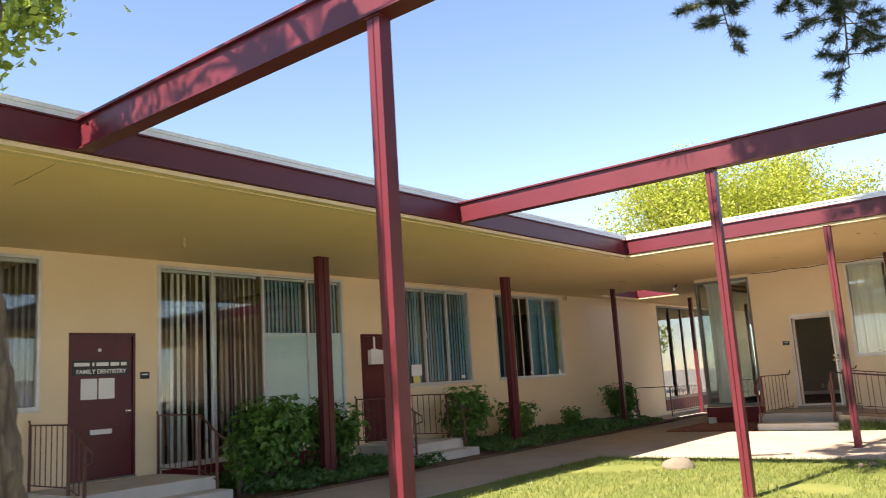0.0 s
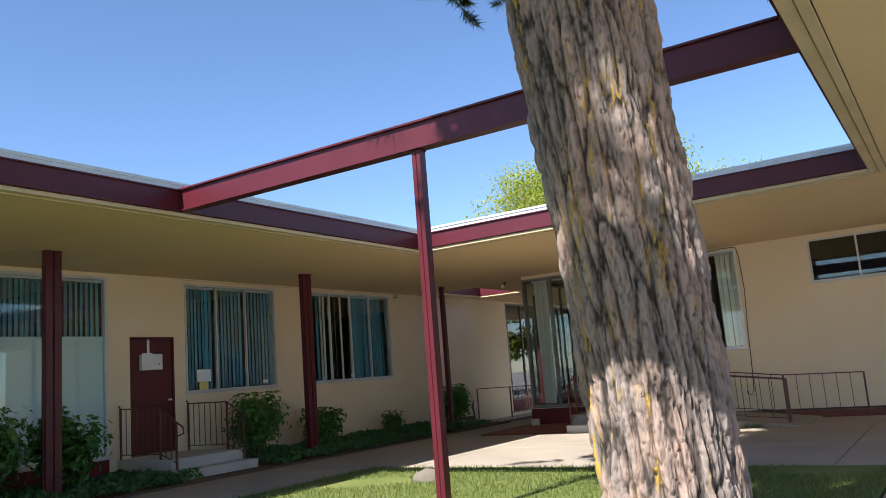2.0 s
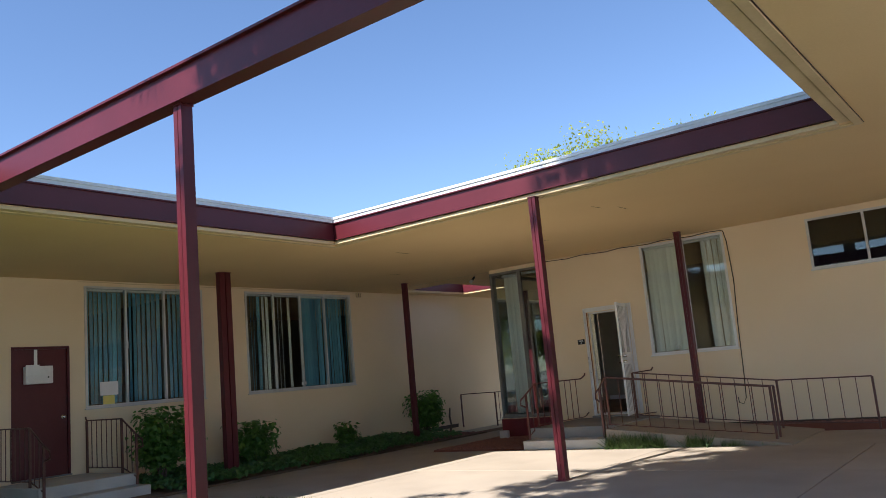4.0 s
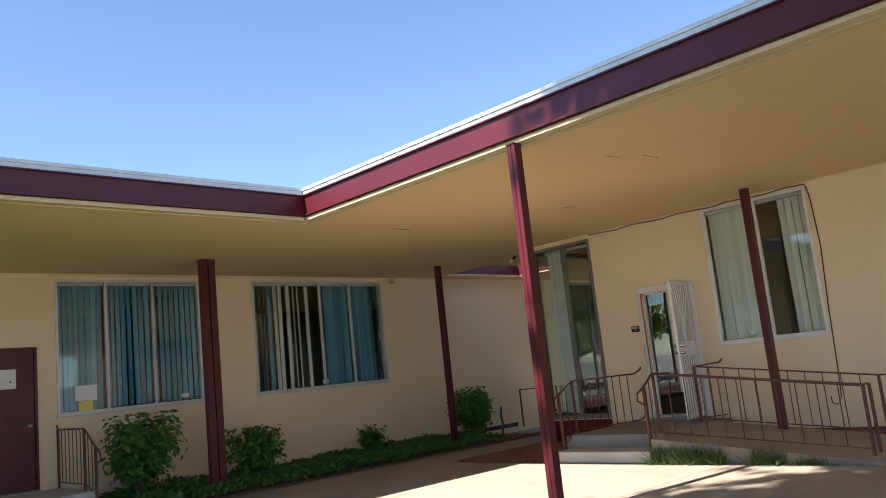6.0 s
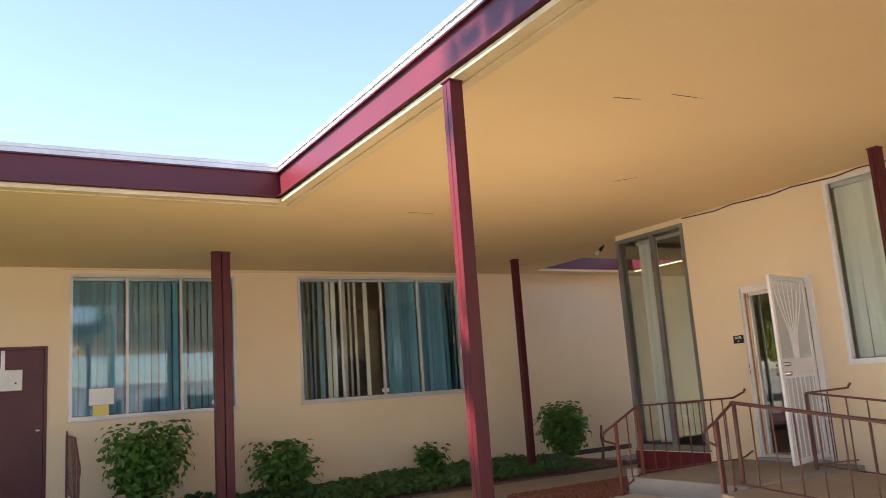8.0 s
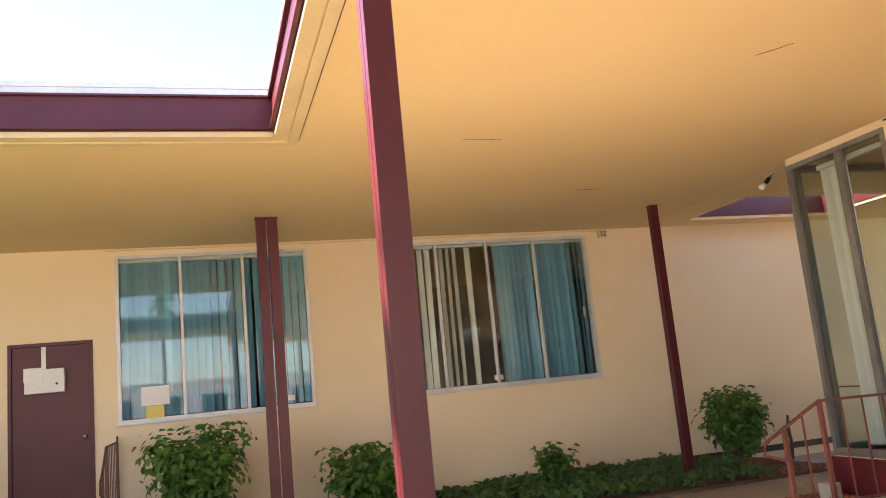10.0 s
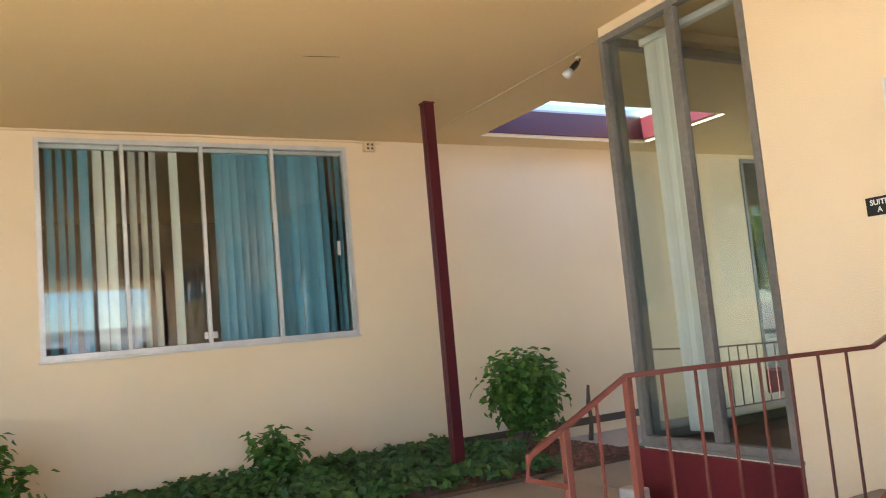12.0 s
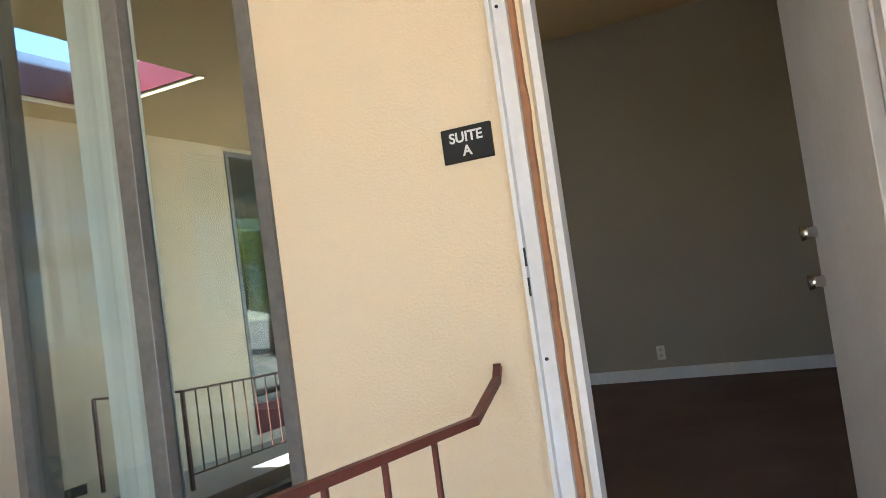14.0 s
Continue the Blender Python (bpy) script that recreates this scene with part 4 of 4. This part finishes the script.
ROCK = surface("weathered_rock", (0.20, 0.17, 0.13), (0.13, 0.11, 0.085), 0.95, 40, 4, 0.6)
stone = thing("garden_stone", "rounded grey stone lying in the lawn", "stone", pose(-4.3, 10.9, -0.01))
bm = bmesh.new()
bmesh.ops.create_icosphere(bm, subdivisions=3, radius=1.0)
for v in bm.verts:
    v.co *= 1 + 0.18 * noise.noise(v.co * 1.6)
    v.co = Vector((v.co.x * 0.24, v.co.y * 0.19, max(v.co.z, -0.1) * 0.16))
part("body", bm, ROCK, stone, "", True)
for x, y in ((-2.0, 11.2), (-1.9, 11.35)):
    cone = thing("pine_cone", "dark pine cone lying on the lawn", "pine cone", pose(x, y, 0.0, 0, 0, random.uniform(0, 90)))
    bm = bar([(-0.05, 0, 0.03), (-0.03, 0, 0.035), (0.01, 0, 0.035), (0.06, 0, 0.03)], [0.015, 0.035, 0.03, 0.006], 9)
    part("scales", bm, TWIG, cone)


# ---- trees ----
def bark_material(name, base, dark, streak):
    m, n, l, p = nodes_of(name)
    tc, mp = n.new("ShaderNodeTexCoord"), n.new("ShaderNodeMapping")
    mp.inputs["Scale"].default_value = (1, 1, 0.22)
    l.new(tc.outputs["Object"], mp.inputs["Vector"])
    fine, big, st, at = n.new("ShaderNodeTexNoise"), n.new("ShaderNodeTexNoise"), n.new("ShaderNodeTexNoise"), n.new("ShaderNodeAttribute")
    fine.inputs["Scale"].default_value, fine.inputs["Detail"].default_value = 55, 6
    big.inputs["Scale"].default_value, big.inputs["Detail"].default_value = 9, 4
    st.inputs["Scale"].default_value, st.inputs["Detail"].default_value = 17, 6
    for x in (fine, big):
        l.new(mp.outputs[0], x.inputs["Vector"])
    mp2 = n.new("ShaderNodeMapping")
    mp2.inputs["Scale"].default_value = (1, 1, 0.085)
    l.new(tc.outputs["Object"], mp2.inputs["Vector"]), l.new(mp2.outputs[0], st.inputs["Vector"])
    at.attribute_name = "fissure_shade"
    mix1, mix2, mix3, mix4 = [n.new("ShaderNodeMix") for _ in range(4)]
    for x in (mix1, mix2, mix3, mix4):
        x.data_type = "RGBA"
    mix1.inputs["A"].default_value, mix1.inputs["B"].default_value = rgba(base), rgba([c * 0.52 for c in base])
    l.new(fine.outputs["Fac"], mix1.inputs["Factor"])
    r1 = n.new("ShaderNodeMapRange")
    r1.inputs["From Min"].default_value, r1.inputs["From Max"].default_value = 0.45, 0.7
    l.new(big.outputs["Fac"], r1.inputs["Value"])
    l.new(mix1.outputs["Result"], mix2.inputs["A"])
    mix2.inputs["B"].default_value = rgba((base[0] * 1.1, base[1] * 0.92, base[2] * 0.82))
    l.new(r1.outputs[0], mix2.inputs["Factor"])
    # crevice shade put into the colour: mixes to dark where the mesh is furrowed
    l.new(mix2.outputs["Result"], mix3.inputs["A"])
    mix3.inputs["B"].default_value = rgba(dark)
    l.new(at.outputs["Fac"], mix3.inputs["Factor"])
    r2, mul = n.new("ShaderNodeMapRange"), n.new("ShaderNodeMath")
    r2.inputs["From Min"].default_value, r2.inputs["From Max"].default_value = 0.54, 0.635
    l.new(st.outputs["Fac"], r2.inputs["Value"])
    mul.operation = "MULTIPLY"
    l.new(r2.outputs[0], mul.inputs[0])
    r3 = n.new("ShaderNodeMapRange")
    r3.inputs["From Min"].default_value, r3.inputs["From Max"].default_value = 0.47, 0.60
    l.new(fine.outputs["Fac"], r3.inputs["Value"]), l.new(r3.outputs[0], mul.inputs[1])
    l.new(mix3.outputs["Result"], mix4.inputs["A"])
    mix4.inputs["B"].default_value = rgba(streak)
    l.new(mul.outputs[0], mix4.inputs["Factor"])
    l.new(mix4.outputs["Result"], p.inputs["Base Color"])
    p.inputs["Roughness"].default_value = 0.95
    b = n.new("ShaderNodeBump")
    b.inputs["Strength"].default_value, b.inputs["Distance"].default_value = 1.0, 0.02
    l.new(fine.outputs["Fac"], b.inputs["Height"]), l.new(b.outputs[0], p.inputs["Normal"])
    return m


PINEBARK = bark_material("pine_bark", (0.40, 0.325, 0.28), (0.035, 0.027, 0.022), (0.46, 0.29, 0.045))
GREYBARK = bark_material("grey_bark", (0.20, 0.165, 0.135), (0.05, 0.04, 0.032), (0.20, 0.17, 0.12))


def trunk_mesh(name, centre, radius, z0, z1, around, rows, material, knots=()):
    """A trunk of fissured bark. centre(z) and radius(z); knots: (angle, z, size)."""
    verts, faces, deep = [], [], []
    for j in range(rows):
        z = z0 + (z1 - z0) * j / (rows - 1)
        cx, cy = centre(z)
        r = radius(z)
        for i in range(around):
            a = 2 * math.pi * i / around
            ca, sa = math.cos(a), math.sin(a)
            wob = 0.05 * noise.noise(Vector((ca * 1.3, sa * 1.3, z * 0.9)))
            warp = 0.35 * noise.noise(Vector((ca * 3, sa * 3, z * 2.2)))
            d, _ = noise.voronoi(Vector((ca * 5.2 + warp, sa * 5.2 + warp, z * 2.0 + 0.6 * warp)))
            ridge = min(1.0, (d[1] - d[0]) * 2.4)
            d2, _ = noise.voronoi(Vector((ca * 17, sa * 17, z * 7.0 + warp)))
            flake = min(1.0, (d2[1] - d2[0]) * 2.0)
            chip = abs(noise.noise(Vector((ca * 17 + warp, sa * 17 + warp, z * 8))))
            h = 0.024 * ridge + 0.013 * flake + 0.008 * noise.noise(Vector((ca * 20, sa * 20, z * 6))) - 0.010 * max(0.0, 1 - chip * 9)
            # f: painted shade, strongest deep in furrows and in the knots' rings
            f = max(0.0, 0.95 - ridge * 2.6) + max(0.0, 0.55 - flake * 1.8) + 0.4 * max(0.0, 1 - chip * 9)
            for ka, kz, ks in knots:
                da = (a - ka + math.pi) % (2 * math.pi) - math.pi
                q = math.hypot(da * r, (z - kz) * 0.85) / ks
                if q < 1.6:
                    h += ks * 0.26 * math.exp(-(q * 1.7) ** 2) + 0.004 * math.cos(q * 13 + 4 * warp) * math.exp(-q * 1.5) - ks * 0.16 * math.exp(-(q * 4) ** 2)
                    f = max(f, 0.55 * max(0.0, math.cos(q * 13 + 4 * warp)) * math.exp(-q * 1.6))
            rr = r * (1 + wob) + h - 0.02
            verts.append((cx + rr * ca, cy + rr * sa, z))
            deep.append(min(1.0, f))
    for j in range(rows - 1):
        for i in range(around):
            k = (i + 1) % around
            faces.append((j * around + i, j * around + k, (j + 1) * around + k, (j + 1) * around + i))
    me = bpy.data.meshes.new(name)
    me.from_pydata(verts, [], faces)
    me.attributes.new("fissure_shade", "FLOAT", "POINT").data.foreach_set("value", deep)
    me.materials.append(material)
    me.polygons.foreach_set("use_smooth", [True] * len(faces))
    return me


def tufts_mesh(name, centres, ways, per, length, width, material):
    """Needle tufts: thin blades that fan out round each twig's end."""
    c = np.repeat(np.asarray(centres, float), per, 0)
    w = np.repeat(np.asarray(ways, float), per, 0)
    nn = w * 0.7 + np.random.normal(size=c.shape) * 0.75
    c = c + np.random.normal(size=c.shape) * length * 0.12
    return leaves_mesh(name, c, nn, np.random.uniform(0.7, 1.1, len(c)) * length, material, "blade", width / length)


PX, PY = 0.63, 5.33
pine = thing("pine_tree", "tall leaning pine with thick fissured bark and yellow streaks", "tree", pose(PX, PY, 0))
lean = lambda z: (-0.072 * (z - 1.85), -0.03 * (z - 1.85))
girth = lambda z: 0.288 + 0.06 * math.exp(-z * 3.0) + 0.016 * (min(z, 3.0) - 1.5)
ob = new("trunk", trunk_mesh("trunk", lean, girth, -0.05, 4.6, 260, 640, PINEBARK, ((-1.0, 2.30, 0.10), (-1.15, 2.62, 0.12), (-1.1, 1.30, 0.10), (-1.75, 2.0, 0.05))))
ob.parent = pine
bm = bmesh.new()
tube(bm, [(*lean(z), z) for z in (4.45, 6, 8, 10, 12, 13.5)], [0.30, 0.27, 0.23, 0.17, 0.10, 0.04], 20)
twig_ends, twig_ways = [], []


def bough(bm, points, r0, ends, spread, count, gather):
    """A limb through the points, with twigs that leave its outer part and end in tufts."""
    pts = [Vector(p) for p in points]
    tube(bm, pts, [r0 * (1 - 0.8 * i / (len(pts) - 1)) for i in range(len(pts))], 7)
    for k in range(count):
        s = random.uniform(gather, 1.0) * (len(pts) - 1)
        i = min(int(s), len(pts) - 2)
        p = pts[i].lerp(pts[i + 1], s - i)
        tip = p + Vector((random.gauss(0, spread), random.gauss(0, spread), random.gauss(-0.35 * spread, spread * 0.7)))
        mid = p.lerp(tip, 0.5) + Vector((0, 0, -0.1 * spread))
        tube(bm, [p, mid, tip], [0.008, 0.006, 0.004], 4)
        for q, o in ((p, mid), (mid, mid.lerp(tip, 0.4)), (p, mid.lerp(tip, 0.7)), (mid, tip)):
            ends.append((o, (o - q).normalized()))


limbs = bmesh.new()
near = []
for pts, cnt, sp in (([(-0.3, 0.1, 6.6), (-1.6, 1.6, 6.5), (-2.7, 2.9, 6.0), (-2.95, 4.2, 5.40)], 28, 0.22),
                     ([(-1.9, 2.2, 6.2), (-2.6, 2.5, 5.8), (-3.0, 2.1, 5.45)], 10, 0.22),
                     ([(-0.25, 0.1, 6.3), (-1.0, 2.0, 6.1), (-1.5, 3.3, 5.6), (-1.70, 4.1, 4.60)], 50, 0.27),
                     ([(-0.9, 2.0, 6.1), (-1.5, 3.0, 5.8), (-2.3, 3.8, 5.35)], 18, 0.28),
                     ([(-0.1, 0.2, 6.2), (0.1, 2.2, 5.9), (0.15, 3.6, 5.3), (0.1, 4.2, 4.75)], 26, 0.28),
                     ([(0.0, 0.2, 6.4), (0.7, 2.3, 6.2), (1.0, 3.6, 5.6), (1.1, 4.0, 5.1)], 22, 0.3)):
    bough(limbs, [(x - 0.05, y - 0.2, z - 0.05) for x, y, z in pts], 0.035, near, sp, cnt, 0.45)
far = []
# upper crown, out of view: boughs spread to dapple the court and beams
for k in range(120):
    a = random.uniform(0, 2 * math.pi) if k < 70 else random.uniform(1.6, 3.9)
    z = random.uniform(6.8, 12.5)
    reach = random.uniform(2.2, 4.6) * (1.15 - 0.055 * (z - 6.5))
    b = Vector((*lean(z), z))
    e = b + Vector((math.cos(a) * reach + 0.9, math.sin(a) * reach + 0.6, random.uniform(-0.4, 0.9)))
    e.y = max(e.y, -2.9)
    bough(limbs, [b, b.lerp(e, 0.5) + Vector((0, 0, 0.25)), e], 0.06, far, 0.55, 16, 0.3)
# unseen boughs added on the sunward side to shade the upper trunk
for k in range(36):
    b = Vector((*lean(6.9), 6.7 + 0.025 * k))
    e = b + Vector((random.uniform(-1.3, 1.1), random.uniform(-4.4, -3.1), random.uniform(0.0, 0.5)))
    bough(limbs, [b, b.lerp(e, 0.5) + Vector((0, 0, 0.2)), e], 0.05, far, 0.45, 16, 0.5)
part("limbs", bm, PINEBARK, pine, "", True)
part("branches", limbs, TWIG, pine)
ob = new("needles", tufts_mesh("needles", [p for p, _ in near], [w for _, w in near], 66, 0.12, 0.0045, NEEDLE))
ob.parent = pine
ob = new("crown", tufts_mesh("crown", [p for p, _ in far], [w for _, w in far], 17, 0.30, 0.026, NEEDLE))
ob.parent = pine


def broadleaf(label, x, y, height, spread, crown_base, leaves, leaf, material, trunk_r, bark, boughs=34, name="broadleaf_tree"):
    t = thing(name, label, "tree", pose(x, y, -0.1))
    bm, tips = bmesh.new(), []
    tube(bm, [(0, 0, 0), (0.05, 0.02, crown_base * 0.6), (0, 0, crown_base)], [trunk_r * 1.25, trunk_r, trunk_r * 0.8], 12)
    for k in range(boughs):
        a, el = random.uniform(0, 2 * math.pi), random.uniform(0.1, 1.0)
        r = spread * math.sqrt(max(0.0, 1 - (el - 0.25) ** 2 * 1.4)) * random.uniform(0.55, 1.0)
        tip = Vector((r * math.cos(a), r * math.sin(a), crown_base + (height - crown_base) * el * random.uniform(0.8, 1.0)))
        mid = Vector((tip.x * 0.45, tip.y * 0.45, crown_base + (tip.z - crown_base) * 0.55))
        tube(bm, [(0, 0, crown_base * 0.9), mid, tip], [trunk_r * 0.4, trunk_r * 0.2, 0.02], 5)
        tips += [tip, mid.lerp(tip, 0.6), mid.lerp(tip, 0.85)]
    part("trunk", bm, bark, t, "", True)
    c = np.array([tips[i] for i in np.random.randint(0, len(tips), leaves)])
    off = np.clip(np.random.normal(size=(leaves, 3)), -1.5, 1.5) * spread * np.array([0.12, 0.12, 0.08])
    ob = new("crown", leaves_mesh("crown", c + off, off + np.random.normal(size=(leaves, 3)) * spread * 0.1, np.random.uniform(0.6, 1.3, leaves) * leaf, material))
    ob.parent = t
    return t


broadleaf("large yellow-green spring tree beyond the suite's roof", -14.4, 45, 13.4, 8.2, 4.0, 130000, 0.085, SPRINGLEAF, 0.4, GREYBARK, 150)
broadleaf("bare grey tree with few leaves beyond the roof", -6.5, 49, 12.5, 4.2, 5.0, 120, 0.07, SPRINGLEAF, 0.25, GREYBARK)
broadleaf("sunny green street tree beyond the passage", 3.0, 43, 9.0, 6.0, 1.8, 16000, 0.15, SPRINGLEAF, 0.35, GREYBARK)
broadleaf("green street tree beyond the passage", -10.5, 58, 8.0, 4.5, 2.5, 6000, 0.22, SPRINGLEAF, 0.35, GREYBARK)
# tree at the edge of the lawn
elm = thing("lawn_tree", "old tree with rough grey bark and drooping green sprays", "tree", pose(-2.93, 1.02, 0))
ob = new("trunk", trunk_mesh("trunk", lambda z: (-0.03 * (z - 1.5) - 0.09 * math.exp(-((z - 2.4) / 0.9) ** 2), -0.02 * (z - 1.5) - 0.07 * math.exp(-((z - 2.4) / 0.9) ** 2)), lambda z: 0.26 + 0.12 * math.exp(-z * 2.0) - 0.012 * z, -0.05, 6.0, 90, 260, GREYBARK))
ob.parent = elm
limbs, sprays = bmesh.new(), []
for pts in ([(-0.2, 0, 5.4), (-1.6, 0.9, 5.4), (-2.6, 1.45, 4.85), (-2.95, 1.55, 4.38)], [(-0.2, 0, 5.6), (-1.2, 1.1, 5.9), (-2.0, 1.85, 5.3), (-2.35, 2.1, 4.76)],
            [(-1.6, 0.9, 5.4), (-2.8, 1.2, 4.8), (-3.25, 1.35, 4.15)], [(-0.2, 0, 5.6), (-0.6, -1.6, 6.6), (-0.8, -3.0, 7.0)],
            [(-0.2, 0, 5.8), (0.8, -1.0, 7.2), (1.2, -2.4, 8.0)], [(-0.2, 0, 5.8), (-1.6, -0.8, 7.0), (-3.0, -1.6, 7.4)], [(-0.2, 0, 5.8), (0.2, -0.8, 7.6), (-1.6, -2.8, 8.6)]):
    bough(limbs, pts, 0.03, sprays, 0.17 if pts[-1][2] < 5 else 0.42, 9 if pts[-1][2] < 5 else 24, 0.72)
part("limbs", limbs, TWIG, elm)
n = len(sprays) * 15
c = np.repeat(np.array([p for p, _ in sprays]), 15, 0)
off = np.random.normal(size=(n, 3)) * np.array([0.075, 0.075, 0.10])
ob = new("crown", leaves_mesh("crown", c + off, off + np.random.normal(size=(n, 3)) * 0.1, np.random.uniform(0.03, 0.055, n), ELMLEAF))
ob.parent = elm


def palm(x, y, h):
    t = thing("palm_tree", "tall thin palm beyond the car park", "palm", pose(x, y, -0.1), "palms beyond the car park")
    part("trunk", bar([(0, 0, 0), (0.1, 0, h * 0.5), (0, 0, h)], [0.28, 0.2, 0.18], 9), GREYBARK, t)
    bm = bmesh.new()
    for k in range(26):
        a, e = random.uniform(0, 6.28), random.uniform(-0.6, 1.0)
        d = Vector((math.cos(a), math.sin(a), 0))
        q = [Vector((0, 0, h)) + d * r + Vector((0, 0, e * r - 0.28 * r * r)) for r in (0.0, 0.7, 1.4, 2.0)]
        s = d.cross(Vector((0, 0, 1)))
        for p0, p1, w0, w1 in zip(q, q[1:], (0.05, 0.3, 0.22), (0.3, 0.22, 0.02)):
            bm.faces.new([bm.verts.new(p) for p in (p0 - s * w0, p0 + s * w0, p1 + s * w1, p1 - s * w1)])
    part("fronds", bm, WEED, t)


for x, y, h in ((58, 4, 11), (62, 9, 12), (66, 16, 10.5), (60, 22, 12)):
    palm(x, y, h)
shop = thing("far_building", "long low white building across the car park", "building", pose(80, 6, -0.1))
part("wall", boxes((0, -40, 0, 12, 40, 4.2)), WHITE, shop)
part("roof", boxes((-0.6, -40.6, 4.2, 12.6, 40.6, 4.8)), STEPGREY, shop)
for k in range(14):
    part("window", boxes((-0.05, -37 + k * 5.4, 0.9, -0.01, -34 + k * 5.4, 3.0)), BLACK, shop)

# ---- paving ----
pavement = thing("pavement", "worn tan concrete paving slabs with open joints", "pavement", kind="structure")
part("bedding", boxes((-8.33, -12, -0.14, -6.27, 12.2, -0.012), (-8.33, 12.2, -0.14, 9, 17.3, -0.012), (-9.0, 17.3, -0.14, -7.2, 34, -0.012), (0.97, -12, -0.14, 4.2, 12.2, -0.012), (-0.7, 17.3, -0.14, 9, 18.8, -0.012)), SOIL, pavement)
slabs = {}


def pave(x0, x1, y0, y1, nx, ny):
    w, h = (x1 - x0) / nx, (y1 - y0) / ny
    key = (round(w, 3), round(h, 3))
    if key not in slabs:
        slabs[key] = mesh_of("slab", box(0.006, 0.006, -0.05, w - 0.006, h - 0.006, 0.0, 0.006), CONCRETE)
    for i in range(nx):
        for j in range(ny):
            piece("slab", slabs[key], pavement, pose(x0 + i * w, y0 + j * h, -random.uniform(0.0, 0.003)))


pave(-8.33, -6.27, -12.0, 12.2, 1, 10)
pave(-8.33, 9.0, 12.2, 16.97, 6, 2)
pave(-8.33, -7.18, 16.97, 17.3, 1, 1)
pave(-0.7, 9.0, 16.97, 18.8, 4, 1)
pave(-8.4, -7.18, 17.3, 34.0, 1, 8)
pave(0.97, 4.2, -12.0, 12.2, 1, 10)
